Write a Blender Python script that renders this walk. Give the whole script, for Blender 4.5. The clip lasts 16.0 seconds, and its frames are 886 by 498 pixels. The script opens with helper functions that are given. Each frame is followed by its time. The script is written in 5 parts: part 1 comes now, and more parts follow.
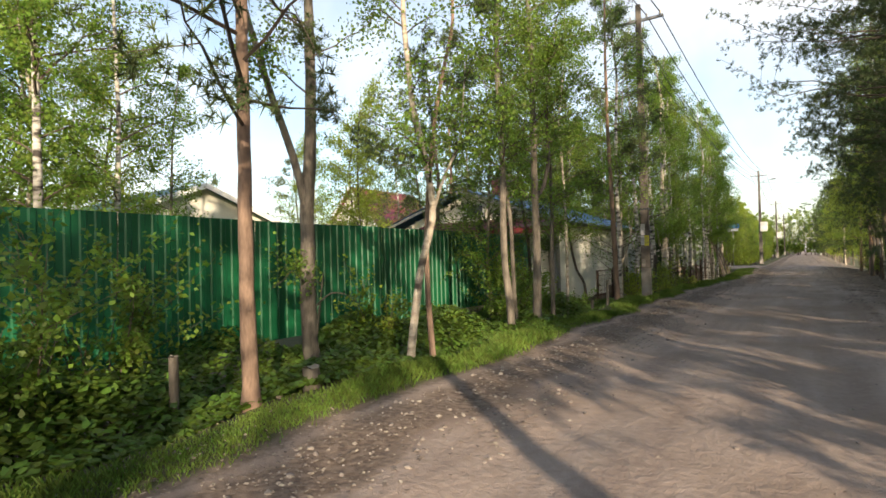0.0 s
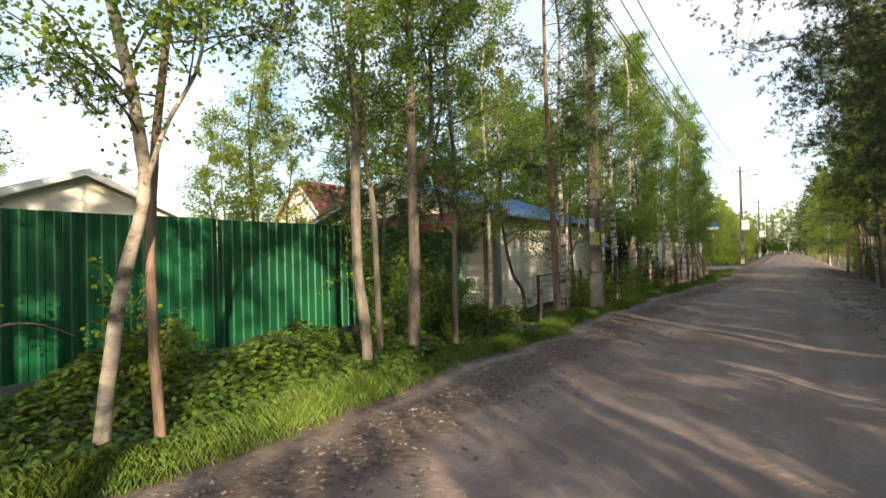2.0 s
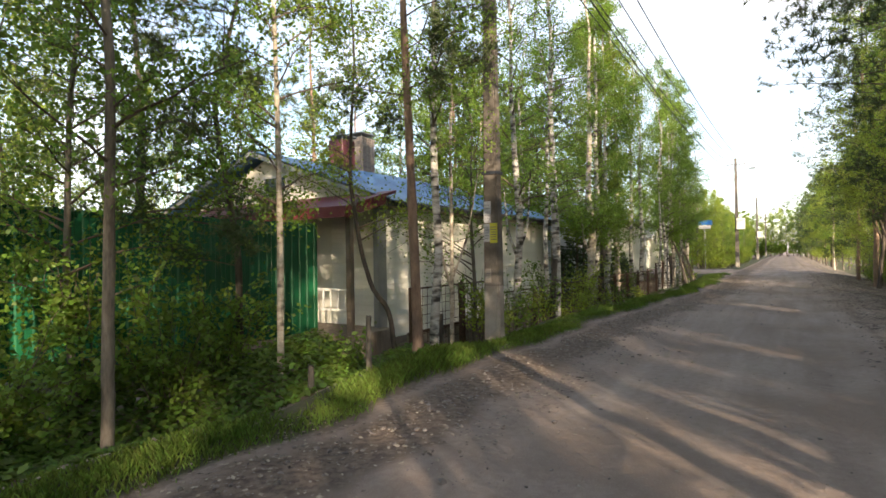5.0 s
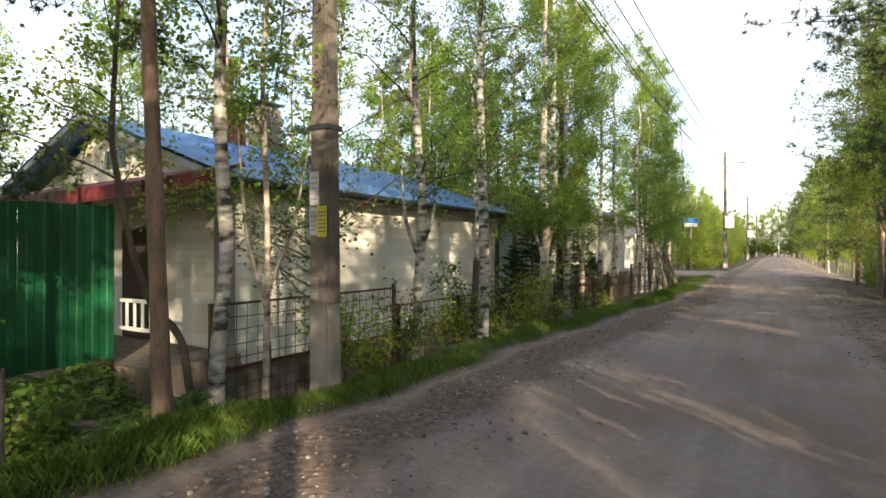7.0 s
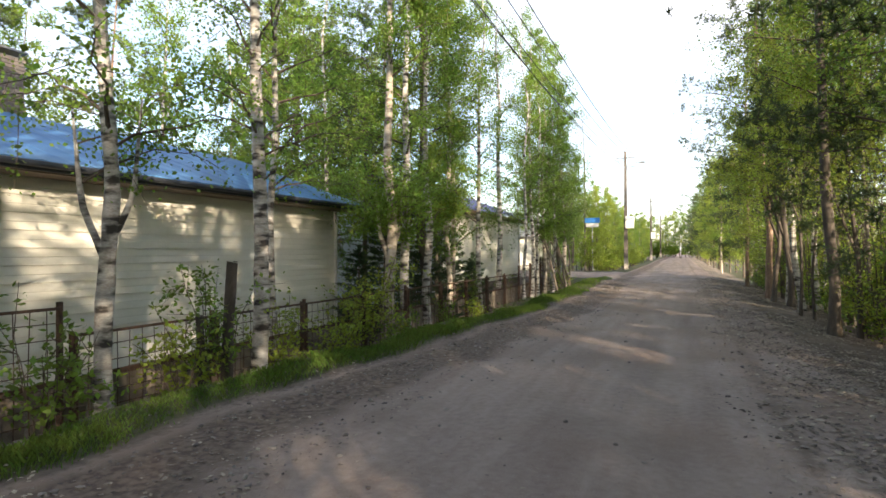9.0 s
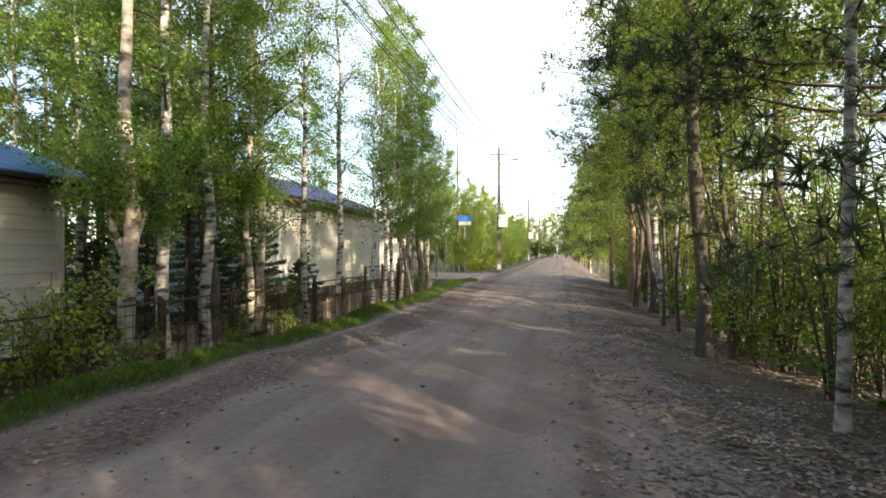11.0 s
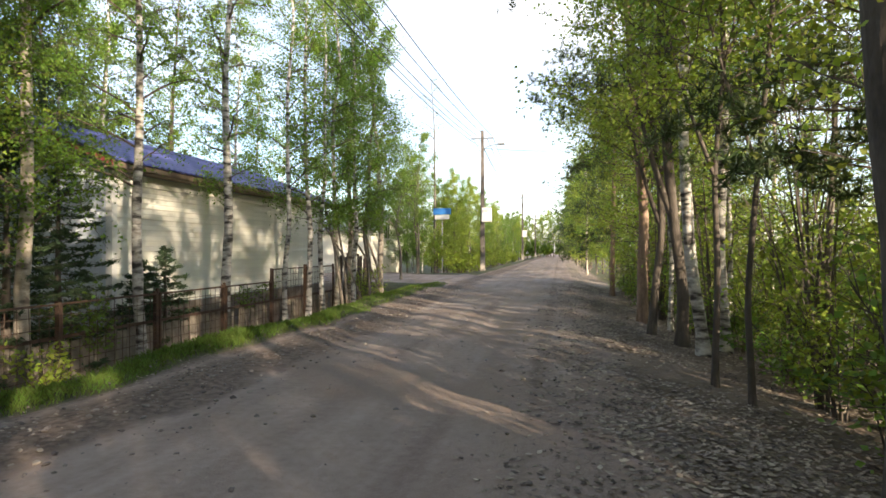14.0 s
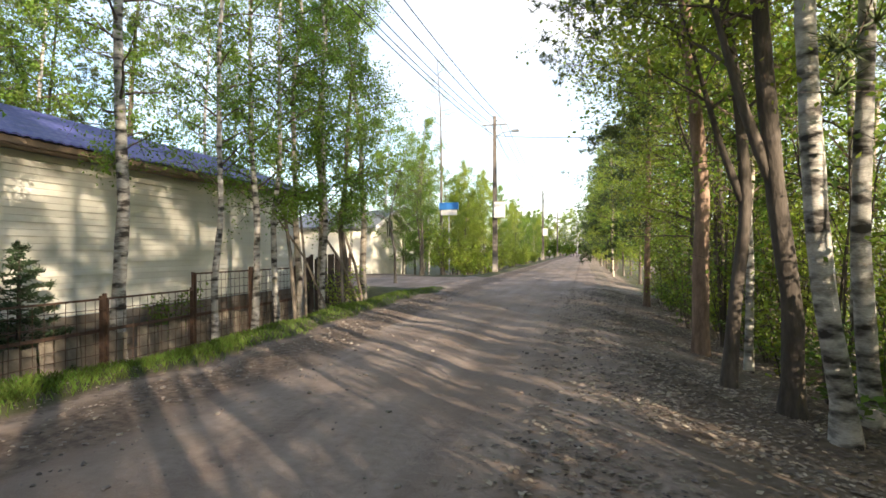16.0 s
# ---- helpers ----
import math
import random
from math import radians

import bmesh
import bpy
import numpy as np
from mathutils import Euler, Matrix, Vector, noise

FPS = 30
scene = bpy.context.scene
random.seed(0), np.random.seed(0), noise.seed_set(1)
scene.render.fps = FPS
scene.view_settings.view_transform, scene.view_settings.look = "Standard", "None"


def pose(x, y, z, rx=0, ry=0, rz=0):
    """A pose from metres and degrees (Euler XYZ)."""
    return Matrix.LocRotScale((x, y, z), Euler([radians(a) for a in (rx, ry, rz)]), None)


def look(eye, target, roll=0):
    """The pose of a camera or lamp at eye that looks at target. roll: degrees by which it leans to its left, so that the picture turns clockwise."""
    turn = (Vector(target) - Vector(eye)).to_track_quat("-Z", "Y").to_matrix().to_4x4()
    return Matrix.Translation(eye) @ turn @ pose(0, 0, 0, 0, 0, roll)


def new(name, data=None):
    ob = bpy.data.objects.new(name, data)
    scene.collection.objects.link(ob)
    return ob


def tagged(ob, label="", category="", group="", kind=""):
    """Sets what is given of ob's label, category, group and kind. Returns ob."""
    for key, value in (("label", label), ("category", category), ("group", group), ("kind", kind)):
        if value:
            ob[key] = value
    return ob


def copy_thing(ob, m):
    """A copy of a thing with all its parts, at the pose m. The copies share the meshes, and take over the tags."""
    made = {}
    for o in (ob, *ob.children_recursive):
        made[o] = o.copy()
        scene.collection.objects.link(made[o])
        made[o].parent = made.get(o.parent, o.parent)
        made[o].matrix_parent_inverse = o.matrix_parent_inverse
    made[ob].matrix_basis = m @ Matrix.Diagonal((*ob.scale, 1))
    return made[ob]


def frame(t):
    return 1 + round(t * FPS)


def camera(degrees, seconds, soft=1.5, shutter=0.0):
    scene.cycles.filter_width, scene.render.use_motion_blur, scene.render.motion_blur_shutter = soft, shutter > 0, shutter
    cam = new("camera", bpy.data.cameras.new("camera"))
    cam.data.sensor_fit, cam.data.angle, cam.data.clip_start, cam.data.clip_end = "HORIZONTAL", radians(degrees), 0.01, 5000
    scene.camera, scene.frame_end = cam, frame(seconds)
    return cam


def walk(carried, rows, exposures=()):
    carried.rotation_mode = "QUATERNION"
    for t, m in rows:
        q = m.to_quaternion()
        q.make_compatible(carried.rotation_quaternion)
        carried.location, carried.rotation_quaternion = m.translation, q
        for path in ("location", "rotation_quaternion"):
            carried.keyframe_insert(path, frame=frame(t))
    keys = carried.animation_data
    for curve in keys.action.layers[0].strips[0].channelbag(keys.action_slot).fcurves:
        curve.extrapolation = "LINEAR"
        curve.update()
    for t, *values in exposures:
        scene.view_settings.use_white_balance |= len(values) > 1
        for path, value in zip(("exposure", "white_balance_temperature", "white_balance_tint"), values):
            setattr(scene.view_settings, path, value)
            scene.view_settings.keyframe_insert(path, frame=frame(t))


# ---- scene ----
cam = camera(78.67, 16.0, soft=1.6)
PATH = [
    (0.0, pose(0.000, 0.000, 1.400, 90.96, 1.48, 33.73)),
    (0.5, pose(0.031, 0.973, 1.408, 90.86, 1.48, 32.93)),
    (1.0, pose(0.019, 1.938, 1.408, 90.96, 1.48, 32.93)),
    (1.5, pose(0.036, 2.932, 1.425, 90.86, 1.48, 32.43)),
    (2.0, pose(-0.021, 3.905, 1.433, 90.76, 1.38, 32.43)),
    (2.5, pose(-0.028, 4.863, 1.437, 90.86, 1.38, 32.43)),
    (3.0, pose(-0.040, 5.856, 1.421, 90.86, 1.38, 32.53)),
    (3.5, pose(-0.043, 6.778, 1.437, 90.76, 1.48, 32.23)),
    (4.0, pose(-0.068, 7.734, 1.437, 90.76, 1.38, 32.33)),
    (6.5, pose(-0.030, 12.481, 1.472, 90.26, 0.14, 31.94)),
    (7.0, pose(-0.070, 13.417, 1.481, 90.16, 0.14, 31.64)),
    (7.5, pose(0.003, 14.340, 1.463, 90.26, 0.24, 30.84)),
    (8.0, pose(0.072, 15.303, 1.445, 90.36, 0.34, 30.54)),
    (8.5, pose(0.238, 16.242, 1.436, 90.36, 0.34, 28.64)),
    (9.0, pose(0.414, 17.167, 1.418, 90.36, 0.34, 23.74)),
    (9.5, pose(0.613, 18.023, 1.409, 90.46, 0.34, 17.54)),
    (10.0, pose(0.773, 18.938, 1.390, 90.46, 0.34, 14.74)),
    (12.5, pose(1.160, 23.380, 1.345, 90.16, -0.06, 11.04)),
    (13.0, pose(1.227, 24.279, 1.327, 90.16, 0.04, 11.44)),
    (13.5, pose(1.309, 25.187, 1.300, 90.26, 0.14, 11.84)),
    (14.0, pose(1.412, 26.129, 1.282, 90.26, 0.14, 12.14)),
    (14.5, pose(1.449, 27.009, 1.282, 90.26, 0.14, 12.54)),
    (15.0, pose(1.482, 27.928, 1.263, 90.26, 0.14, 12.94)),
    (15.5, pose(1.494, 28.814, 1.254, 90.26, 0.24, 13.84)),
    (16.0, pose(1.521, 29.709, 1.245, 90.26, 0.24, 14.54)),
]
SKY_STRENGTH, SUN_STRENGTH = 0.15, 4.8
EXPOSURES = [(0.0, 0.95, 7000, 11), (3.5, 1.25, 7000, 12), (7.0, 1.5, 7000, 13), (10.0, 1.5, 6700, 12), (12.5, 1.4, 6700, 12), (16.0, 1.35, 6700, 12)]
walk(cam, PATH, EXPOSURES)

# ---- world and sun ----
SUN_AZ, SUN_EL = 133.0, 15.0          # degrees clockwise from the road's direction; height
world = bpy.data.worlds.new("world")
scene.world = world
world.use_nodes = True
wn = world.node_tree.nodes
sky = wn.new("ShaderNodeTexSky")
sky.sky_type = 'NISHITA'
sky.sun_disc = False
sky.sun_elevation = radians(SUN_EL)
sky.sun_rotation = radians(SUN_AZ)
sky.air_density, sky.dust_density, sky.ozone_density = 1.0, 0.9, 1.6
wn["Background"].inputs[1].default_value = SKY_STRENGTH
veil = wn.new("ShaderNodeMix")          # thin high cloud over the whole sky
veil.data_type = 'RGBA'
veil.inputs[7].default_value = (5.3, 5.3, 5.3, 1)
cloud_at = wn.new("ShaderNodeTexCoord")
cloud = wn.new("ShaderNodeTexNoise")
cloud.inputs["Scale"].default_value, cloud.inputs["Detail"].default_value = 1.7, 7
cloud_cover = wn.new("ShaderNodeMapRange")
cloud_cover.inputs[1].default_value, cloud_cover.inputs[2].default_value = 0.43, 0.70
cloud_cover.inputs[3].default_value, cloud_cover.inputs[4].default_value = 0.0, 0.75
world.node_tree.links.new(cloud_at.outputs["Generated"], cloud.inputs["Vector"])
world.node_tree.links.new(cloud.outputs[0], cloud_cover.inputs[0])
world.node_tree.links.new(cloud_cover.outputs[0], veil.inputs[0])
world.node_tree.links.new(sky.outputs[0], veil.inputs[6])
world.node_tree.links.new(veil.outputs[2], wn["Background"].inputs[0])
sun = new("sun", bpy.data.lights.new("sun", 'SUN'))
sun.data.energy = SUN_STRENGTH
sun.data.angle = radians(0.6)
sun.data.color = (1.0, 0.86, 0.66)
sa, se = radians(SUN_AZ), radians(SUN_EL)
SUN_DIR = Vector((math.sin(sa) * math.cos(se), math.cos(sa) * math.cos(se), math.sin(se)))
sun.matrix_world = look(SUN_DIR * 50, (0, 0, 0))


# ---- materials ----
def mat(name, base, second=None, rough=0.8, scale=6.0, fine=60.0, metal=0.0, bump=0.2, bump_dist=0.01, mix=0.5,
        stretch=(1, 1, 1), island=0.0, per_object=0.0, translucent=0.0, third=None, third_scale=0.8, third_from=0.5):
    """A procedural surface: two colours mixed by noise at two scales, with fine relief."""
    m = bpy.data.materials.new(name)
    m.use_nodes = True
    nt = m.node_tree
    N, L = nt.nodes, nt.links
    b = N["Principled BSDF"]
    b.inputs["Roughness"].default_value = rough
    b.inputs["Metallic"].default_value = metal
    co = N.new("ShaderNodeTexCoord")
    mp = N.new("ShaderNodeMapping")
    mp.inputs["Scale"].default_value = stretch
    L.new(co.outputs["Object"], mp.inputs[0])
    n1 = N.new("ShaderNodeTexNoise")
    n1.inputs["Scale"].default_value, n1.inputs["Detail"].default_value = scale, 6
    n2 = N.new("ShaderNodeTexNoise")
    n2.inputs["Scale"].default_value, n2.inputs["Detail"].default_value = fine, 4
    for n in (n1, n2):
        L.new(mp.outputs[0], n.inputs["Vector"])
    add = N.new("ShaderNodeMath")
    add.operation = 'MULTIPLY_ADD'
    add.inputs[1].default_value = 0.45
    L.new(n2.outputs[0], add.inputs[0])
    L.new(n1.outputs[0], add.inputs[2])
    rmp = N.new("ShaderNodeMapRange")
    rmp.inputs[1].default_value, rmp.inputs[2].default_value = 0.55, 0.92
    rmp.inputs[3].default_value, rmp.inputs[4].default_value = 0.0, 2 * mix
    L.new(add.outputs[0], rmp.inputs[0])
    mx = N.new("ShaderNodeMix")
    mx.data_type = 'RGBA'
    mx.inputs[6].default_value = (*base, 1)
    mx.inputs[7].default_value = (*(second or base), 1)
    L.new(rmp.outputs[0], mx.inputs[0])
    col = mx.outputs[2]
    if third:
        n3 = N.new("ShaderNodeTexNoise")
        n3.inputs["Scale"].default_value, n3.inputs["Detail"].default_value = third_scale, 5
        L.new(mp.outputs[0], n3.inputs["Vector"])
        r3 = N.new("ShaderNodeMapRange")
        r3.inputs[1].default_value, r3.inputs[2].default_value = third_from, third_from + 0.16
        L.new(n3.outputs[0], r3.inputs[0])
        m3 = N.new("ShaderNodeMix")
        m3.data_type = 'RGBA'
        L.new(r3.outputs[0], m3.inputs[0])
        L.new(col, m3.inputs[6])
        m3.inputs[7].default_value = (*third, 1)
        col = m3.outputs[2]
    if island or per_object:
        src = N.new("ShaderNodeNewGeometry").outputs["Random Per Island"] if island else N.new("ShaderNodeObjectInfo").outputs["Random"]
        k = island or per_object
        rv = N.new("ShaderNodeMapRange")
        rv.inputs[3].default_value, rv.inputs[4].default_value = 1 - k, 1 + k
        L.new(src, rv.inputs[0])
        hs = N.new("ShaderNodeHueSaturation")
        L.new(rv.outputs[0], hs.inputs["Value"])
        if island:
            rh = N.new("ShaderNodeMapRange")
            rh.inputs[3].default_value, rh.inputs[4].default_value = 0.475, 0.515
            L.new(src, rh.inputs[0])
            L.new(rh.outputs[0], hs.inputs["Hue"])
        L.new(col, hs.inputs["Color"])
        col = hs.outputs[0]
    L.new(col, b.inputs["Base Color"])
    if bump:
        bp = N.new("ShaderNodeBump")
        bp.inputs["Strength"].default_value, bp.inputs["Distance"].default_value = bump, bump_dist
        L.new(add.outputs[0], bp.inputs["Height"])
        L.new(bp.outputs[0], b.inputs["Normal"])
    if translucent:
        tr = N.new("ShaderNodeBsdfTranslucent")
        L.new(col, tr.inputs[0])
        ms = N.new("ShaderNodeMixShader")
        ms.inputs[0].default_value = translucent
        L.new(b.outputs[0], ms.inputs[1])
        L.new(tr.outputs[0], ms.inputs[2])
        L.new(ms.outputs[0], N["Material Output"].inputs[0])
    return m


def ground_material():
    """Packed dirt, litter soil and turf, blended by the two masks of the ground and broken up by noise."""
    m = bpy.data.materials.new("dirt_litter_and_turf")
    m.use_nodes = True
    N, L = m.node_tree.nodes, m.node_tree.links
    b = N["Principled BSDF"]
    b.inputs["Roughness"].default_value = 0.95
    co = N.new("ShaderNodeTexCoord").outputs["Object"]

    def noise_at(scale, detail=6, stretch=None):
        n = N.new("ShaderNodeTexNoise")
        n.inputs["Scale"].default_value, n.inputs["Detail"].default_value = scale, detail
        if stretch:
            mp = N.new("ShaderNodeMapping")
            mp.inputs["Scale"].default_value = stretch
            L.new(co, mp.inputs[0])
            L.new(mp.outputs[0], n.inputs["Vector"])
        else:
            L.new(co, n.inputs["Vector"])
        return n.outputs[0]

    def ramp(src, a, c, lo=0.0, hi=1.0):
        r = N.new("ShaderNodeMapRange")
        for q, val in zip((1, 2, 3, 4), (a, c, lo, hi)):
            r.inputs[q].default_value = val
        L.new(src, r.inputs[0])
        return r.outputs[0]

    def blend(f, a, c):
        x = N.new("ShaderNodeMix")
        x.data_type = 'RGBA'
        L.new(f, x.inputs[0])
        for sock, val in ((x.inputs[6], a), (x.inputs[7], c)):
            if isinstance(val, tuple):
                sock.default_value = (*val, 1)
            else:
                L.new(val, sock)
        return x.outputs[2]

    def add(a, c, k):
        x = N.new("ShaderNodeMath")
        x.operation = 'MULTIPLY_ADD'
        x.inputs[1].default_value = k
        L.new(c, x.inputs[0])
        L.new(a, x.inputs[2])
        return x.outputs[0]

    big, mid, fine, grit = noise_at(0.5), noise_at(2.2), noise_at(14, 8), noise_at(75, 4)
    ruts = noise_at(1.0, 5, (2.6, 0.22, 1))
    dirt = blend(ramp(add(ruts, fine, 0.5), 0.5, 1.0), (0.225, 0.162, 0.134), (0.400, 0.312, 0.262))
    dirt = blend(ramp(big, 0.46, 0.62, 0, 0.75), dirt, (0.235, 0.168, 0.130))
    dirt = blend(ramp(grit, 0.56, 0.75, 0, 0.55), dirt, (0.36, 0.315, 0.28))
    debris = N.new("ShaderNodeAttribute")
    debris.attribute_name = "debris"
    dirt = blend(ramp(add(add(debris.outputs["Fac"], mid, 0.6), fine, 0.5), 0.95, 1.15, 0, 0.9), dirt, blend(ramp(fine, 0.4, 0.6), (0.095, 0.063, 0.047), (0.205, 0.148, 0.112)))
    soil = blend(ramp(add(mid, fine, 0.7), 0.55, 1.1), (0.105, 0.075, 0.056), (0.215, 0.162, 0.122))
    turf = blend(ramp(add(mid, fine, 0.6), 0.5, 1.0), (0.040, 0.052, 0.014), (0.085, 0.080, 0.034))
    masks = []
    for name in ("roadness", "turfness"):
        a = N.new("ShaderNodeAttribute")
        a.attribute_name = name
        masks.append(ramp(add(add(a.outputs["Fac"], mid, 0.5), fine, 0.5), 0.86, 1.14))
    col = blend(masks[0], blend(masks[1], soil, turf), dirt)
    L.new(col, b.inputs["Base Color"])
    bp = N.new("ShaderNodeBump")
    bp.inputs["Strength"].default_value, bp.inputs["Distance"].default_value = 0.8, 0.03
    L.new(add(add(mid, fine, 0.6), grit, 0.3), bp.inputs["Height"])
    L.new(bp.outputs[0], b.inputs["Normal"])
    return m


M_GROUND = ground_material()
M_GRASS = mat("grass_blades", (0.100, 0.185, 0.026), (0.170, 0.245, 0.042), 0.6, 2, 30, bump=0, island=0.4, translucent=0.4)
M_HERB = mat("herb_leaves", (0.072, 0.138, 0.020), (0.135, 0.215, 0.030), 0.55, 1.2, 40, bump=0, island=0.4, translucent=0.35)
M_LITTER = mat("dry_leaves", (0.125, 0.095, 0.074), (0.350, 0.288, 0.228), 0.9, 3, 50, bump=0, island=0.65)
M_STONE = mat("gravel_stone", (0.160, 0.132, 0.114), (0.285, 0.245, 0.214), 0.9, 9, 80, bump=0.3, island=0.4)
M_BIRCH_LEAF = mat("birch_leaves", (0.150, 0.265, 0.034), (0.235, 0.345, 0.058), 0.5, 0.6, 20, bump=0, island=0.4, translucent=0.55)
M_ALDER_LEAF = mat("alder_leaves", (0.120, 0.220, 0.030), (0.205, 0.300, 0.048), 0.5, 0.6, 20, bump=0, island=0.4, translucent=0.5)
M_YOUNG_LEAF = mat("young_yellow_green_leaves", (0.250, 0.340, 0.040), (0.350, 0.420, 0.070), 0.5, 0.6, 20, bump=0, island=0.4, translucent=0.6)
M_PINE_LEAF = mat("pine_needles", (0.055, 0.090, 0.030), (0.105, 0.140, 0.045), 0.6, 0.8, 20, bump=0, island=0.4, translucent=0.2)
M_SPRUCE_LEAF = mat("spruce_needles", (0.035, 0.066, 0.028), (0.075, 0.115, 0.048), 0.8, 0.8, 20, bump=0, island=0.4, translucent=0.15)
M_BARK_GREY = mat("grey_bark", (0.080, 0.067, 0.054), (0.225, 0.190, 0.155), 0.95, 9, 50, bump=1.0, bump_dist=0.015, stretch=(1, 1, 0.25), per_object=0.2, third=(0.13, 0.125, 0.095), third_scale=2.2)
M_BARK_PINE = mat("pine_bark", (0.150, 0.098, 0.072), (0.310, 0.205, 0.148), 0.95, 9, 50, bump=1.0, bump_dist=0.02, stretch=(1, 1, 0.3), per_object=0.15)
M_BARK_DARK = mat("dark_bark", (0.065, 0.052, 0.042), (0.130, 0.105, 0.085), 0.95, 8, 50, bump=0.9, bump_dist=0.02, stretch=(1, 1, 0.3), per_object=0.2)
M_BARK_BIRCH = mat("birch_bark", (0.62, 0.59, 0.54), (0.33, 0.29, 0.25), 0.8, 5, 40, bump=0.6, bump_dist=0.015, stretch=(1, 1, 2.6), third=(0.040, 0.033, 0.028), third_scale=3.6, third_from=0.46)
M_BARK_PALE = mat("pale_birch_bark", (0.56, 0.49, 0.40), (0.32, 0.26, 0.20), 0.85, 6, 40, bump=0.6, bump_dist=0.012, stretch=(1, 1, 1.8), third=(0.085, 0.066, 0.053), third_scale=4.0)
M_TWIG = mat("twig_bark", (0.075, 0.055, 0.042), (0.150, 0.110, 0.085), 0.9, 8, 40, bump=0)
M_GREEN_SHEET = mat("green_painted_steel", (0.003, 0.078, 0.031), (0.005, 0.102, 0.040), 0.45, 1.2, 25, bump=0.05, per_object=0.08)
M_BLUE_ROOF = mat("blue_painted_steel_roof", (0.045, 0.160, 0.370), (0.075, 0.205, 0.430), 0.45, 1.5, 20, bump=0.1, third=(0.10, 0.21, 0.38), third_scale=0.5)
M_VIOLET_ROOF = mat("violet_blue_metal_tile", (0.075, 0.080, 0.270), (0.110, 0.115, 0.340), 0.35, 1.5, 20, bump=0.05)
M_RED_ROOF = mat("dark_red_roofing", (0.140, 0.018, 0.026), (0.190, 0.038, 0.042), 0.5, 2, 25, bump=0.2)
M_GREEN_ROOF = mat("green_roof_steel", (0.020, 0.120, 0.080), (0.035, 0.150, 0.105), 0.45, 2, 20, bump=0.1)
M_SIDING = mat("cream_vinyl_siding", (0.800, 0.775, 0.690), (0.720, 0.690, 0.600), 0.5, 1.0, 18, bump=0.05, per_object=0.04)
M_CREAM = mat("cream_plaster", (0.78, 0.75, 0.65), (0.69, 0.65, 0.55), 0.85, 2, 30, bump=0.2)
M_PALE_WALL = mat("pale_blue_grey_siding", (0.52, 0.57, 0.62), (0.46, 0.50, 0.55), 0.6, 1.0, 18, bump=0.05)
M_WHITE = mat("white_paint", (0.78, 0.77, 0.74), (0.66, 0.64, 0.60), 0.6, 3, 30, bump=0.08)
M_FASCIA = mat("dark_fascia", (0.020, 0.024, 0.034), (0.035, 0.038, 0.045), 0.5, 4, 30, bump=0.05)
M_MAROON = mat("maroon_sheet_metal", (0.070, 0.018, 0.024), (0.095, 0.028, 0.032), 0.5, 2, 25, bump=0.1)
M_POLE = mat("weathered_pole_concrete", (0.098, 0.082, 0.070), (0.185, 0.158, 0.134), 0.9, 3, 45, bump=0.4, third=(0.065, 0.054, 0.046), third_scale=1.6)
M_BROWN_TRIM = mat("brown_eave_trim", (0.175, 0.125, 0.090), (0.23, 0.17, 0.12), 0.7, 4, 30, bump=0.1)
M_CONCRETE = mat("concrete", (0.145, 0.122, 0.102), (0.225, 0.195, 0.165), 0.9, 3, 45, bump=0.4, third=(0.09, 0.075, 0.062), third_scale=1.2)
M_WHITEWASH = mat("worn_whitewash", (0.36, 0.32, 0.28), (0.24, 0.21, 0.18), 0.9, 4, 45, bump=0.3, third=(0.17, 0.145, 0.12), third_scale=2.5)
M_RUST = mat("rusty_steel", (0.070, 0.045, 0.034), (0.140, 0.080, 0.052), 0.85, 12, 60, metal=0.3, bump=0.2)
M_OLD_WOOD = mat("weathered_wood", (0.150, 0.115, 0.085), (0.270, 0.220, 0.170), 0.9, 8, 60, bump=0.4, stretch=(1, 1, 0.2), per_object=0.25)
M_PALE_WOOD = mat("pale_weathered_boards", (0.27, 0.23, 0.18), (0.17, 0.14, 0.11), 0.9, 5, 50, bump=0.3, per_object=0.25)
M_BRICK = mat("silicate_brick", (0.33, 0.28, 0.24), (0.25, 0.20, 0.17), 0.9, 8, 60, bump=0.3, per_object=0.15)
M_MORTAR = mat("mortar", (0.22, 0.20, 0.18), (0.28, 0.26, 0.23), 0.95, 8, 60, bump=0.3)
M_GREY_METAL = mat("grey_galvanised", (0.24, 0.245, 0.25), (0.32, 0.32, 0.32), 0.5, 3, 30, metal=0.5, bump=0.05)
M_WIRE = mat("black_cable", (0.02, 0.02, 0.02), (0.03, 0.03, 0.03), 0.6, 3, 30, bump=0)
M_YELLOW = mat("yellow_paper", (0.62, 0.56, 0.06), (0.55, 0.48, 0.06), 0.8, 5, 40, bump=0.1)
M_PAPER = mat("faded_paper", (0.50, 0.50, 0.50), (0.38, 0.38, 0.40), 0.85, 9, 40, bump=0.1, third=(0.20, 0.20, 0.22), third_scale=6)
M_INK = mat("grey_print", (0.12, 0.12, 0.13), (0.18, 0.18, 0.18), 0.85, 9, 40, bump=0)
M_BLUE_SIGN = mat("blue_enamel", (0.030, 0.170, 0.480), (0.045, 0.200, 0.520), 0.4, 3, 20, bump=0)
M_BROWN_SHEET = mat("dark_brown_boards", (0.055, 0.035, 0.026), (0.090, 0.060, 0.045), 0.85, 5, 40, bump=0.3)
M_GLASS_DARK = mat("dark_window_glass", (0.03, 0.035, 0.04), (0.04, 0.045, 0.05), 0.08, 2, 20, bump=0)


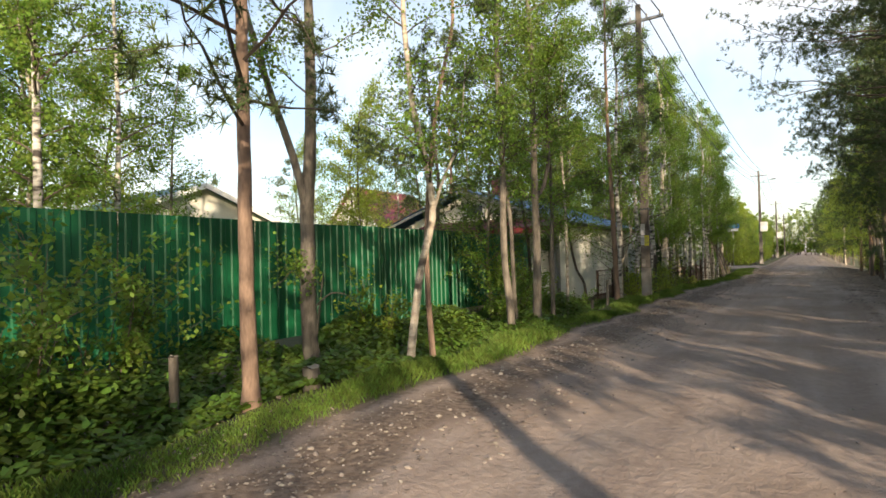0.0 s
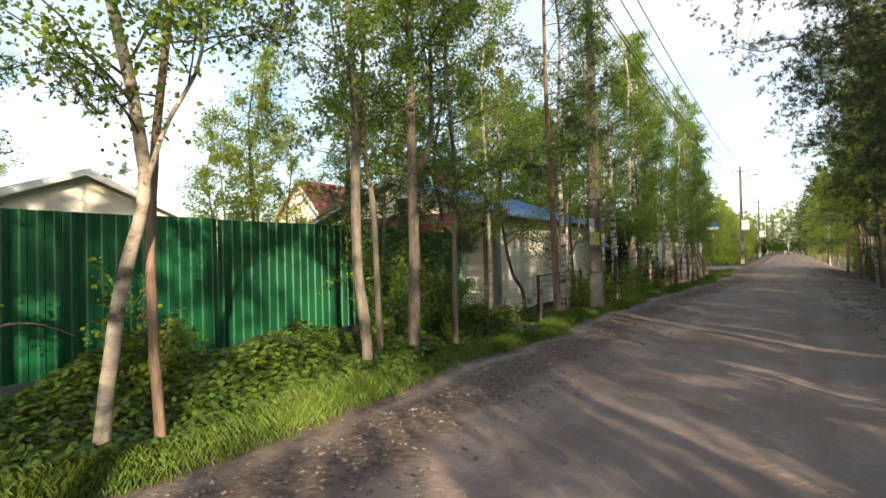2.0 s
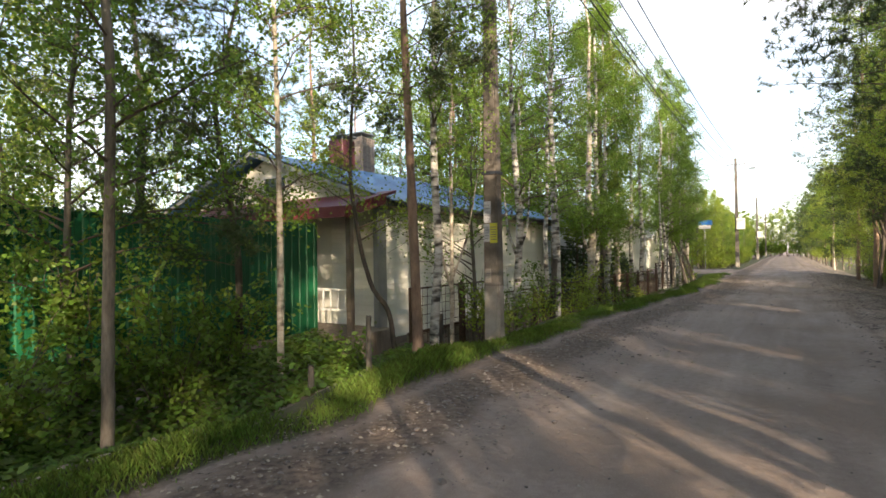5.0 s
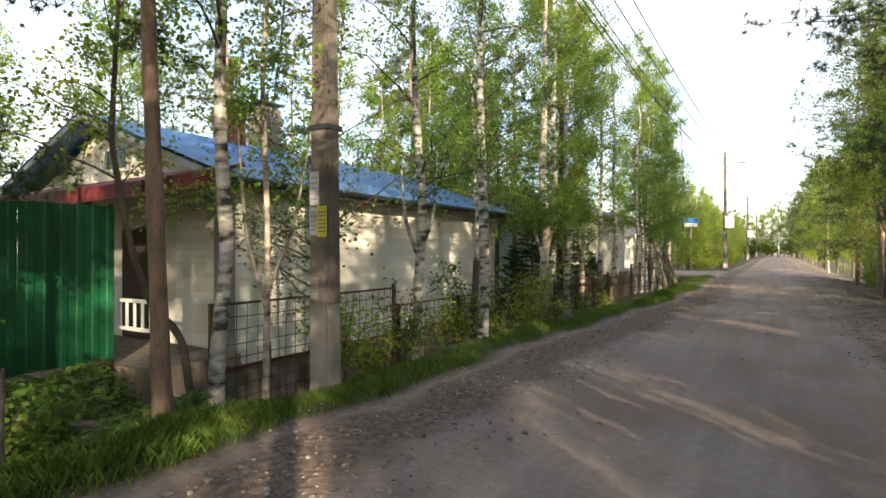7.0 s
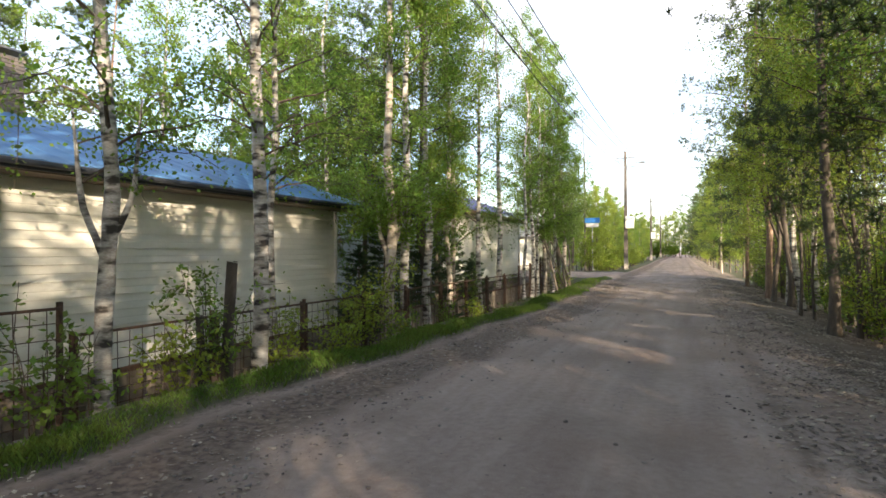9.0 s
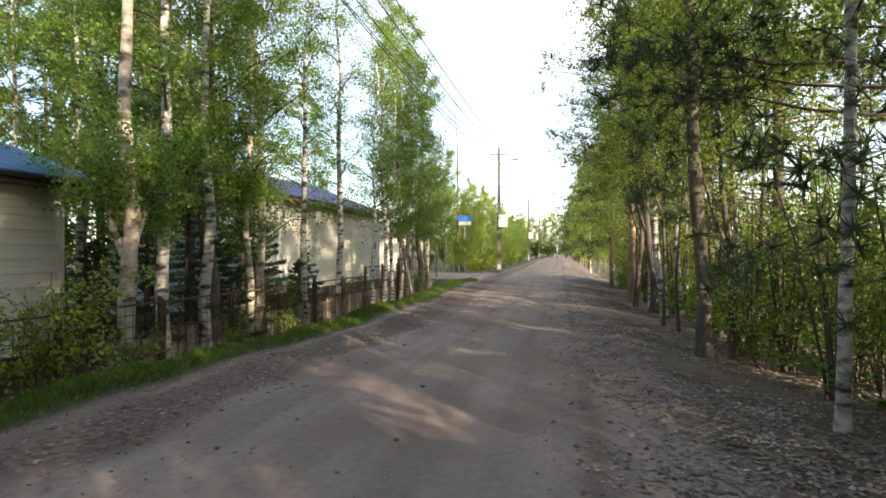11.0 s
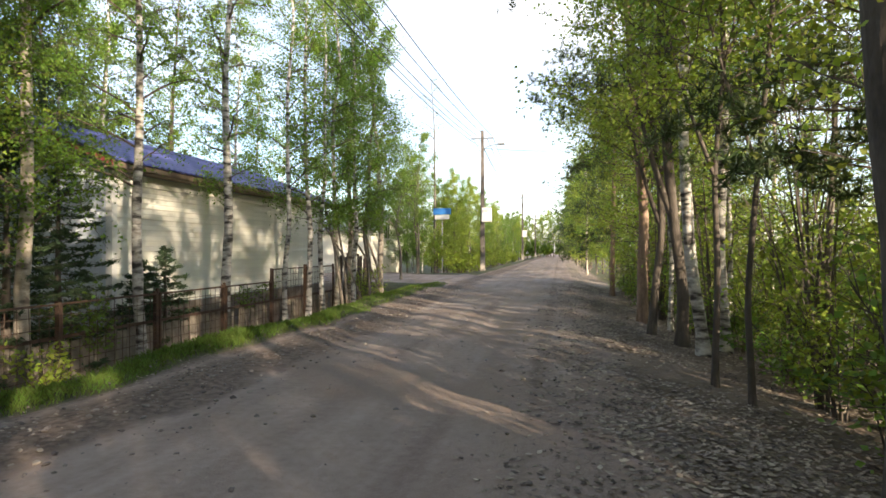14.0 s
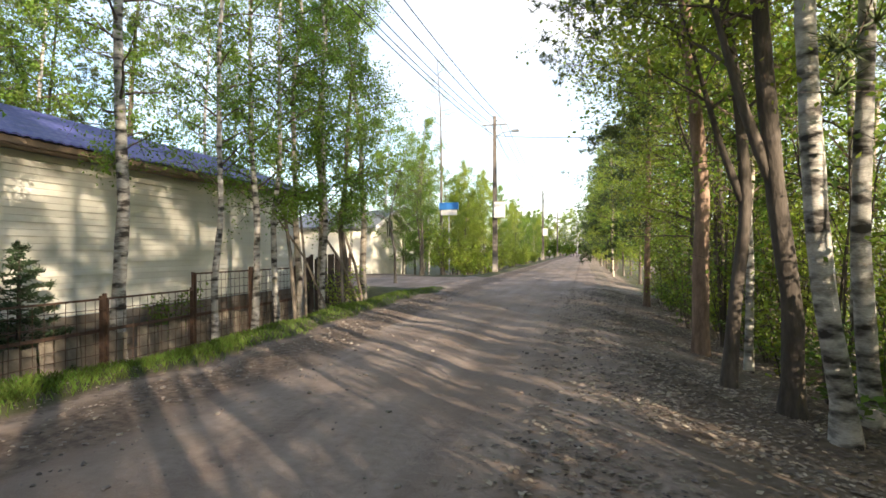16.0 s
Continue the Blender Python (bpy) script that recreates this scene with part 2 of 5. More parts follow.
# ---- mesh helpers ----
def mesh_from(name, verts, faces, material, smooth=False):
    me = bpy.data.meshes.new(name)
    v = verts.tolist() if isinstance(verts, np.ndarray) else verts
    f = faces.tolist() if isinstance(faces, np.ndarray) else faces
    me.from_pydata(v, [], f)
    for m in material if isinstance(material, (list, tuple)) else (material,):
        me.materials.append(m)
    if smooth:
        me.polygons.foreach_set("use_smooth", [True] * len(me.polygons))
    me.update()
    return me


def part(name, data, material=None, parent=None, label=""):
    """Links a mesh, or a bmesh, as one object under a thing or a part."""
    if isinstance(data, bmesh.types.BMesh):
        me = bpy.data.meshes.new(name)
        data.to_mesh(me)
        data.free()
        me.materials.append(material)
        data = me
    ob = new(name, data)
    if parent is not None:
        ob.parent = parent
    if label:
        ob["label"] = label
    return ob


def thing(name, x, y, z, label, category, group="", kind="", rz=0.0):
    e = new(name)
    e.matrix_world = pose(x, y, z, 0, 0, rz)
    return tagged(e, label, category, group, kind)


def box_bm(*boxes, bevel=0.0):
    """One bmesh of boxes (x0, y0, z0, x1, y1, z1)."""
    bm = bmesh.new()
    for x0, y0, z0, x1, y1, z1 in boxes:
        m = Matrix.LocRotScale(((x0 + x1) / 2, (y0 + y1) / 2, (z0 + z1) / 2), None, (abs(x1 - x0), abs(y1 - y0), abs(z1 - z0)))
        bmesh.ops.create_cube(bm, size=1, matrix=m)
    if bevel:
        bmesh.ops.bevel(bm, geom=bm.edges[:], offset=bevel, segments=1, affect='EDGES')
    return bm


def poly_bm(profile, axis, a, b):
    """A prism: the profile's points, set along an axis (0 x, 1 y, 2 z) from a to b."""
    bm = bmesh.new()
    def at(p, s):
        q = list(p)
        q.insert(axis, s)
        return bm.verts.new(q)
    lo, hi = [at(p, a) for p in profile], [at(p, b) for p in profile]
    bm.faces.new(lo)
    bm.faces.new(hi[::-1])
    for i in range(len(lo)):
        j = (i + 1) % len(lo)
        bm.faces.new((lo[i], hi[i], hi[j], lo[j]))
    bmesh.ops.recalc_face_normals(bm, faces=bm.faces[:])
    return bm


def tube(points, radii, n=7, rough=0.0, rng=None):
    """Vertices and faces of a tapered tube along points."""
    P = np.asarray(points, float)
    R = np.asarray(radii, float)
    T = np.gradient(P, axis=0)
    T /= np.linalg.norm(T, axis=1)[:, None] + 1e-9
    ref = np.where(np.abs(T[:, 2:3]) > 0.9, np.array([[1.0, 0, 0]]), np.array([[0, 0, 1.0]]))
    U = np.cross(T, ref)
    U /= np.linalg.norm(U, axis=1)[:, None] + 1e-9
    for i in range(1, len(U)):
        u = U[i - 1] - T[i] * (U[i - 1] @ T[i])
        U[i] = u / (np.linalg.norm(u) + 1e-9)
    W = np.cross(T, U)
    a = np.arange(n) * 2 * np.pi / n
    rr = R[:, None] * np.ones((1, n))
    if rough and rng is not None:
        rr = rr * (1 + rough * rng.standard_normal((len(P), n)))
    V = P[:, None, :] + rr[:, :, None] * (np.cos(a)[None, :, None] * U[:, None, :] + np.sin(a)[None, :, None] * W[:, None, :])
    V = V.reshape(-1, 3)
    k = len(P)
    i, j = np.meshgrid(np.arange(k - 1), np.arange(n), indexing="ij")
    i, j = i.ravel(), j.ravel()
    j2 = (j + 1) % n
    F = np.stack([i * n + j, i * n + j2, (i + 1) * n + j2, (i + 1) * n + j], 1)
    return V, F


def merge(pieces):
    vs, fs, o = [], [], 0
    for v, f in pieces:
        vs.append(v)
        fs.append(f + o)
        o += len(v)
    return np.concatenate(vs), np.concatenate(fs)


def blades(centres, length, width, rng, up=0.0, axis=None, corners=4):
    """Diamond leaves at the centres; up: how far their faces turn to the sky."""
    n = len(centres)
    nrm = rng.standard_normal((n, 3))
    nrm /= np.linalg.norm(nrm, axis=1)[:, None]
    nrm[:, 2] = np.abs(nrm[:, 2]) + up
    nrm /= np.linalg.norm(nrm, axis=1)[:, None]
    u = np.cross(nrm, rng.standard_normal((n, 3))) if axis is None else axis
    u = u / (np.linalg.norm(u, axis=1)[:, None] + 1e-9)
    v = np.cross(nrm, u)
    v /= np.linalg.norm(v, axis=1)[:, None] + 1e-9
    s = (0.65 + 0.7 * rng.random(n))[:, None]
    a, b = u * s * length / 2, v * s * width / 2
    c = np.asarray(centres)
    if corners == 3:
        V = np.stack([c - a * 0.9 + b, c - a * 0.9 - b * 0.9, c + a], 1).reshape(-1, 3)
    else:
        V = np.stack([c - a, c + b - a * 0.15, c + a, c - b - a * 0.15], 1).reshape(-1, 3)
    F = np.arange(corners * n).reshape(n, corners)
    return V, F


def smooth_line(pts, n):
    """A smooth polyline of n points through the control points (k, 3)."""
    P = np.asarray(pts, float)
    d = np.r_[0, np.cumsum(np.linalg.norm(np.diff(P, axis=0), axis=1))]
    s = np.linspace(0, d[-1], n)
    Q = np.stack([np.interp(s, d, P[:, k]) for k in range(3)], 1)
    for _ in range(1):
        Q[1:-1] = 0.25 * Q[:-2] + 0.5 * Q[1:-1] + 0.25 * Q[2:]
    return Q


# ---- trees ----
KINDS = {
    #            bark          leaf            leaf size       branch rise, droop, spread of leaves, bare fraction
    "birch": (M_BARK_BIRCH, M_BIRCH_LEAF, (0.046, 0.038), 0.75, 0.55, 0.31, 0.12),
    "pale": (M_BARK_PALE, M_BIRCH_LEAF, (0.046, 0.038), 0.75, 0.45, 0.31, 0.12),
    "alder": (M_BARK_GREY, M_ALDER_LEAF, (0.050, 0.039), 0.60, 0.15, 0.33, 0.15),
    "dark": (M_BARK_DARK, M_YOUNG_LEAF, (0.050, 0.040), 0.65, 0.15, 0.34, 0.15),
    "brown": (M_BARK_DARK, M_ALDER_LEAF, (0.050, 0.039), 0.60, 0.15, 0.33, 0.15),
    "pine": (M_BARK_PINE, M_PINE_LEAF, (0.100, 0.012), 0.15, 0.0, 0.17, 0.35),
    "darkpine": (M_BARK_DARK, M_PINE_LEAF, (0.100, 0.012), 0.15, 0.0, 0.17, 0.35),
}
TREE_NAME = {"birch": "birch_tree", "pale": "birch_tree", "alder": "alder_tree", "brown": "alder_tree", "dark": "alder_tree", "pine": "pine_tree", "darkpine": "pine_tree"}


def tree(kind, x, y, z, height, radius, label, seed, bends=(), side=(0.75, 0.66), crown_from=2.6, branches=34, reach=1.5,
         leaves=5200, limbs=(), leaf_scale=1.0, group="", lean=(0.0, 0.0), corners=3):
    """A tree: a tapered trunk that bends as told, its limbs, twigs and a crown of single leaves."""
    rng = np.random.default_rng(seed)
    bark, leaf, (ll, lw), rise, droop, spread, bare = KINDS[kind]
    leaves = int(leaves * 2.5)
    ll, lw = ll * leaf_scale, lw * leaf_scale
    e = thing(TREE_NAME[kind], x, y, z, label, "tree", group)
    sx, sy = side
    ctrl = [(0, 0, -0.25)] + [(o * sx, o * sy, h) for o, h in bends]
    if len(ctrl) == 1:
        ctrl.append((0, 0, 0))
    last = ctrl[-1]
    for k in range(1, 5):
        h = last[2] + (height - last[2]) * k / 4
        ctrl.append((last[0] + lean[0] * (h - last[2]) + 0.05 * rng.standard_normal() * k, last[1] + lean[1] * (h - last[2]) + 0.05 * rng.standard_normal() * k, h))
    line = smooth_line(ctrl, 48)
    hh = np.clip(line[:, 2] / height, 0, 1)
    rad = radius * (1 - 0.86 * hh) + radius * 0.35 * np.exp(-np.clip(line[:, 2], 0, 9) / 0.10)
    part("trunk", mesh_from("trunk", *tube(line, rad, 10, 0.05, rng), bark, True), None, e)
    stems = [(line, rad)]
    for pts, r0 in limbs:
        lp = smooth_line([(o * sx, o * sy + d, h) for o, d, h in pts], 12)
        lr = np.linspace(r0, r0 * 0.25, 12)
        part("limb", mesh_from("limb", *tube(lp, lr, 8, 0.05, rng), bark, True), None, e)
        stems.append((lp, lr))
    twigs, centres, axes = [], [], []
    nb = branches
    for k in range(nb):
        if len(stems) > 1 and rng.random() < 0.35:
            sl, sr = stems[1 + rng.integers(len(stems) - 1)]
            f = 0.3 + 0.7 * rng.random()
        else:
            sl, sr = line, rad
            lo = crown_from / height
            f = lo + (0.98 - lo) * ((k + rng.random()) / nb)
            f = np.interp(f * height, line[:, 2], np.linspace(0, 1, len(line)))
        idx = f * (len(sl) - 1)
        i0 = int(min(idx, len(sl) - 2))
        p0 = sl[i0] + (sl[i0 + 1] - sl[i0]) * (idx - i0)
        r0 = sr[i0]
        hfrac = np.clip((p0[2] - crown_from) / max(height - crown_from, 0.1), 0, 1)
        L = reach * (0.55 + 0.6 * rng.random()) * (1 - 0.6 * hfrac ** 2) * (0.75 + 0.25 * min(1, hfrac * 5))
        az = rng.random() * 2 * np.pi
        d = np.array([np.cos(az), np.sin(az), rise * (0.6 + 0.8 * rng.random())])
        d /= np.linalg.norm(d)
        s = np.linspace(0, 1, 6)[:, None]
        bl = p0 + d * L * s + np.array([[0, 0, -droop * L * 0.55]]) * s ** 2.2 + rng.standard_normal((6, 3)) * 0.035 * L * s
        br = max(0.006, min(r0 * 0.45, (0.007 if "pine" in kind else 0.011) * L + 0.004))
        twigs.append(tube(bl, np.linspace(br, 0.003, 6), 4))
        m = max(4, int(leaves / nb * (0.6 + 0.8 * rng.random())))
        side_n = 5
        ends = []
        for q in range(side_n):
            sf = bare + (0.95 - bare) * (q + rng.random()) / side_n
            b0 = np.array([np.interp(sf, s[:, 0], bl[:, c]) for c in range(3)])
            dd = d + rng.standard_normal(3) * 0.75
            dd /= np.linalg.norm(dd)
            tl = L * 0.34 * (0.6 + 0.7 * rng.random())
            tip = b0 + dd * tl + np.array([0, 0, -droop * tl * 0.7])
            twigs.append(tube(np.stack([b0, (b0 + tip) / 2 + rng.standard_normal(3) * 0.02, tip]), [0.006, 0.004, 0.0025], 3))
            ends.append((b0, tip))
        ends.append((bl[3], bl[5]))
        for b0, tip in ends:
            w = m // len(ends) + 1
            if kind in ("pine", "darkpine"):
                tufts = max(2, w // 9)
                tc = b0 + (tip - b0) * (0.3 + 0.75 * rng.random((tufts, 1))) + rng.standard_normal((tufts, 3)) * spread * 0.45
                ax = rng.standard_normal((tufts, 18, 3)) + np.array([0, 0, 0.35])
                ax /= np.linalg.norm(ax, axis=2)[:, :, None]
                centres.append((tc[:, None, :] + ax * ll * 0.42).reshape(-1, 3))
                axes.append(ax.reshape(-1, 3))
            else:
                centres.append(b0 + (tip - b0) * (0.15 + 0.95 * rng.random((w, 1))) + rng.standard_normal((w, 3)) * spread * 0.42 * min(1.0, L))
    part("brushwood", mesh_from("brushwood", *merge(twigs), M_TWIG), None, e)["kind"] = "stuff"
    c = np.concatenate(centres)
    V, F = blades(c, ll, lw, rng, 0.1, np.concatenate(axes) if axes else None, 3 if axes else corners)
    part("crown", mesh_from("crown", V, F, leaf), None, e)
    return e


def spruce(x, y, z, height, seed, label, group="", reach=0.33):
    rng = np.random.default_rng(seed)
    e = thing("spruce_tree", x, y, z, label, "tree", group)
    line = smooth_line([(0, 0, -0.2), (0, 0, height * 0.5), (0.02, 0, height)], 10)
    part("trunk", mesh_from("trunk", *tube(line, np.linspace(0.02 * height + 0.01, 0.006, 10), 7), M_BARK_DARK, True), None, e)
    twigs, cs, ax = [], [], []
    n = int(18 + 13 * height)
    for k in range(n):
        f = 0.04 + 0.95 * k / n
        L = reach * height * (1 - f) ** 0.85 * (0.75 + 0.4 * rng.random()) + 0.06
        az = k * 2.4 + rng.random() * 0.6
        d = np.array([np.cos(az), np.sin(az), 0.12])
        p0 = np.array([0, 0, f * height])
        s = np.linspace(0, 1, 5)[:, None]
        bl = p0 + d * L * s + np.array([[0, 0, -0.22 * L]]) * s + np.array([[0, 0, 0.16 * L]]) * s ** 3
        twigs.append(tube(bl, np.linspace(0.010, 0.003, 5), 3))
        w = int(34 * L + 10)
        t = np.sqrt(rng.random((w, 1)))
        lat = np.array([-d[1], d[0], 0]) * ((rng.random((w, 1)) - 0.5) * 0.75 * L * (1.15 - t))
        cc = p0 + d * L * t + np.array([[0, 0, -0.22 * L]]) * t + np.array([[0, 0, 0.16 * L]]) * t ** 3 + lat
        for rep in range(4):
            cs.append(cc + rng.standard_normal(cc.shape) * 0.02)
            a = d * 0.7 + lat * 2.0 + rng.standard_normal((w, 3)) * 0.35
            ax.append(a)
    part("brushwood", mesh_from("brushwood", *merge(twigs), M_TWIG), None, e)["kind"] = "stuff"
    V, F = blades(np.concatenate(cs), 0.12, 0.026, rng, 0.2, np.concatenate(ax), 3)
    part("crown", mesh_from("crown", V, F, M_SPRUCE_LEAF), None, e)
    return e


def shrub(x, y, z, height, width, seed, label, leaf=None, stems=9, leaves=1500, size=(0.07, 0.045), group="", name="shrub", bark=None):
    """A many-stemmed bush: thin stems that fan out, with leaves along their upper parts."""
    rng = np.random.default_rng(seed)
    e = thing(name, x, y, z, label, "shrub", group)
    tw, cs = [], []
    for k in range(stems):
        az = rng.random() * 6.283
        out = width / 2 * (0.3 + 0.8 * rng.random())
        h = height * (0.65 + 0.4 * rng.random())
        s = np.linspace(0, 1, 7)[:, None]
        d = np.array([np.cos(az) * out, np.sin(az) * out, 0])
        l = d * (0.12 + s ** 1.4) + np.array([[0, 0, 1.0]]) * (h * s - 0.1) + rng.standard_normal((7, 3)) * 0.03 * s
        tw.append(tube(l, np.linspace(0.005 + 0.0035 * height, 0.003, 7), 5))
        for q in range(5):
            f = 0.3 + 0.65 * rng.random()
            b0 = np.array([np.interp(f, s[:, 0], l[:, c]) for c in range(3)])
            tip = b0 + (rng.standard_normal(3) * 0.6 + np.array([d[0], d[1], 0.5])) * 0.28 * height * 0.7
            tw.append(tube(np.stack([b0, (b0 + tip) / 2, tip]), [0.006, 0.004, 0.002], 3))
            w = max(3, leaves // (stems * 5))
            cs.append(b0 + (tip - b0) * rng.random((w, 1)) * 1.1 + rng.standard_normal((w, 3)) * 0.07)
    part("brushwood", mesh_from("brushwood", *merge(tw), bark or M_TWIG), None, e)["kind"] = "stuff"
    V, F = blades(np.concatenate(cs), *size, rng, 0.25, None, 4)
    part("foliage", mesh_from("foliage", V, F, leaf or M_ALDER_LEAF), None, e)
    return e


# ---- ground ----
def step01(a, b, v):
    t = np.clip((v - a) / (b - a), 0, 1)
    return t * t * (3 - 2 * t)


def wob(x, y, s, k):
    return (np.sin(x * s + 1.3 * k) * np.cos(y * s * 0.83 + 2.1 * k) + 0.5 * np.sin(x * s * 2.3 + y * s * 1.9 + k))


def left_edge(y):
    """The road's left border; it wanders, draws in with distance and opens at the side road."""
    return -3.45 + 0.85 * step01(18, 34, y) - 0.35 * step01(36, 44, y) + 0.10 * np.sin(y * 1.1) + 0.06 * np.sin(y * 2.9 + 1)


def in_side_road(x, y):
    return (x < -2.5) & (y > 47.0 - 0.12 * x + 0.3 * np.sin(x)) & (y < 54.0 - 0.25 * x + 0.3 * np.sin(x * 1.3))


def ground_z(x, y):
    le = left_edge(y)
    d = le - x
    side = step01(45, 47.5, y) * (1 - step01(58, 62, y))
    ditch = -0.60 * step01(0.75, 2.1, d) * (1 - side)
    z = ditch + 0.05 * step01(0.05, 0.35, d) * (1 - step01(0.6, 1.0, d))
    z = z - 0.32 * step01(1.6, 4.6, x) - 0.35 * step01(4.6, 8.0, x)
    near = 1 - step01(60, 90, np.abs(y)) * 0.7
    on_road = step01(-0.3, 0.1, -d) * (1 - step01(1.3, 1.8, x))
    z = z + 0.018 * wob(x, y, 1.3, 1) * near + 0.010 * wob(x, y, 3.7, 2) + 0.03 * wob(x, y, 0.9, 3) * (1 - on_road)
    z = z - 0.03 * on_road * (np.exp(-((x + 1.6) / 0.35) ** 2) + np.exp(-((x - 0.35) / 0.35) ** 2))
    return z


def spaced(dense0, dense1, step, far):
    mid = np.arange(dense0, dense1 + 1e-6, step)
    g, out, s = step, [], 0.0
    while s < far:
        g *= 1.35
        s += g
        out.append(s)
    out = np.array(out)
    return np.r_[(dense0 - out)[::-1], mid, dense1 + out]


gx_, gy_ = spaced(-8.5, 5.5, 0.11, 450), spaced(-1.0, 56.0, 0.13, 450)
GX, GY = np.meshgrid(gx_, gy_, indexing="ij")
GZ = ground_z(GX, GY)
nx, ny = GX.shape
verts = np.stack([GX, GY, GZ], -1).reshape(-1, 3)
I, J = np.meshgrid(np.arange(nx - 1), np.arange(ny - 1), indexing="ij")
I, J = I.ravel(), J.ravel()
quads = np.stack([I * ny + J, (I + 1) * ny + J, (I + 1) * ny + J + 1, I * ny + J + 1], 1)
cx = verts[quads].mean(1)
rag = 0.16 * wob(cx[:, 0], cx[:, 1], 2.1, 5) + 0.07 * wob(cx[:, 0], cx[:, 1], 6.1, 6)
roady = (cx[:, 0] > left_edge(cx[:, 1]) + rag * 0.5) & (cx[:, 0] < 2.1 + 1.6 * rag)
roady |= in_side_road(cx[:, 0], cx[:, 1])
vx, vy = verts[:, 0], verts[:, 1]
side_mask = in_side_road(vx, vy).astype(float)
roadness = np.maximum(step01(-0.35, 0.45, vx - left_edge(vy)) * (1 - step01(1.3, 2.9, vx)), side_mask)
roadness = np.maximum(roadness, 0.55 * step01(44, 47, vy) * (1 - step01(3.2, 4.4, vx)) * step01(-0.3, 0.3, vx - left_edge(vy)))
turfness = step01(-0.1, 0.25, left_edge(vy) - vx) * (1 - step01(0.8, 1.3, left_edge(vy) - vx)) * 0.9
turfness = np.maximum(turfness, 0.75 * np.maximum(step01(7.5, 10, vx), step01(8.2, 10.5, -vx)))
turfness = np.maximum(turfness, 0.75 * step01(43, 46, vy) * (1 - step01(6, 9, np.abs(vx))))


def add_masks(me):
    lane = vx - left_edge(vy)
    debris = 0.80 * np.exp(-((lane - 0.6) / 0.62) ** 2) + 0.52 * np.exp(-((vx - 1.2) / 0.2) ** 2) + 0.16 * np.exp(-((vx + 0.6) / 0.4) ** 2)
    for name, values in (("roadness", roadness), ("turfness", turfness), ("debris", debris)):
        me.attributes.new(name, 'FLOAT', 'POINT').data.foreach_set("value", values.astype(np.float32))
    return me


gm = add_masks(mesh_from("ground", verts, quads[~roady], M_GROUND, True))
tagged(new("ground", gm), "dark soil with leaf litter and turf beside the road", "ground", kind="structure")
road = tagged(new("road", add_masks(mesh_from("road", verts, quads[roady], M_GROUND, True))), "grey-brown packed dirt road with ruts and scattered stones", "road", kind="structure")


def gz_at(x, y):
    return float(ground_z(np.array([x]), np.array([y]))[0])


# ---- green sheet fence ----
def green_fence(x, y0, panels, width=1.14, top=2.2, bottom=0.06):
    e = thing("sheet_fence", x, y0, 0, "tall green profiled steel sheet fence behind low undergrowth", "fence")
    prof, y = [], 0.0
    ribs = 6
    pitch = width / ribs
    for k in range(ribs):
        b = k * pitch
        prof += [(0.0, b), (0.0, b + pitch * 0.42), (0.022, b + pitch * 0.52), (0.022, b + pitch * 0.86), (0.0, b + pitch * 0.96)]
    prof.append((0.0, width))
    V = [(px_, py_, h) for px_, py_ in prof for h in (bottom, top)]
    n = len(prof)
    F = [(2 * i, 2 * i + 2, 2 * i + 3, 2 * i + 1) for i in range(n - 1)]
    back = [(v[0] - 0.003, v[1], v[2]) for v in V]
    F += [tuple(2 * n + k for k in f[::-1]) for f in F]
    F += [(2 * i + 1, 2 * i + 3, 2 * n + 2 * i + 3, 2 * n + 2 * i + 1) for i in range(n - 1)]
    sheet = mesh_from("fence_sheet", V + back, F, M_GREEN_SHEET)
    rng = random.Random(4)
    for k in range(panels):
        o = part("fence_sheet", sheet, None, e)
        o.location = (0.003 * (k % 2), k * width, -0.10 * k / panels + rng.uniform(-0.012, 0.012))
        o.rotation_euler = (rng.uniform(-0.004, 0.004), 0, 0)
    post = mesh_from("post", *tube([(0, 0, -0.9), (0, 0, top - 0.05)], [0.035, 0.035], 8), M_RUST)
    for k in range(0, panels + 1, 2):
        part("post", post, None, e).location = (-0.08, k * width, 0)
    for h in (0.5, 1.75):
        part("rail", box_bm((-0.045, 0, h - 0.02, -0.008, panels * width, h + 0.02)), M_RUST, e)
    return e


green_fence(-8.0, -9.9, 24)


# ---- houses ----
def siding(parent, name, x, y0, y1, z0, z1, material, step=0.23, axis="y", toward=1):
    """Lapped boards as single pieces on a wall; axis: the way they run."""
    n = int(round((z1 - z0) / step))
    s = (z1 - z0) / n
    L = y1 - y0
    t = toward
    prof = [(0.0, 0.0), (0.028 * t, 0.0), (0.031 * t, 0.012), (0.014 * t, s * 0.49), (0.018 * t, s * 0.51), (0.006 * t, s), (0.0, s)]
    if axis == "y":
        bm = poly_bm(prof, 1, 0, L)
    else:
        bm = bmesh.new()
        lo, hi = [bm.verts.new((0, p, q)) for p, q in prof], [bm.verts.new((L, p, q)) for p, q in prof]
        bm.faces.new(lo), bm.faces.new(hi[::-1])
        for i in range(len(lo)):
            j = (i + 1) % len(lo)
            bm.faces.new((lo[i], hi[i], hi[j], lo[j]))
        bmesh.ops.recalc_face_normals(bm, faces=bm.faces[:])
    me = bpy.data.meshes.new(name)
    bm.to_mesh(me)
    bm.free()
    me.materials.append(material)
    for k in range(n):
        o = part(name, me, None, parent)
        o.location = (x, y0, z0 + k * s) if axis == "y" else (y0, x, z0 + k * s)


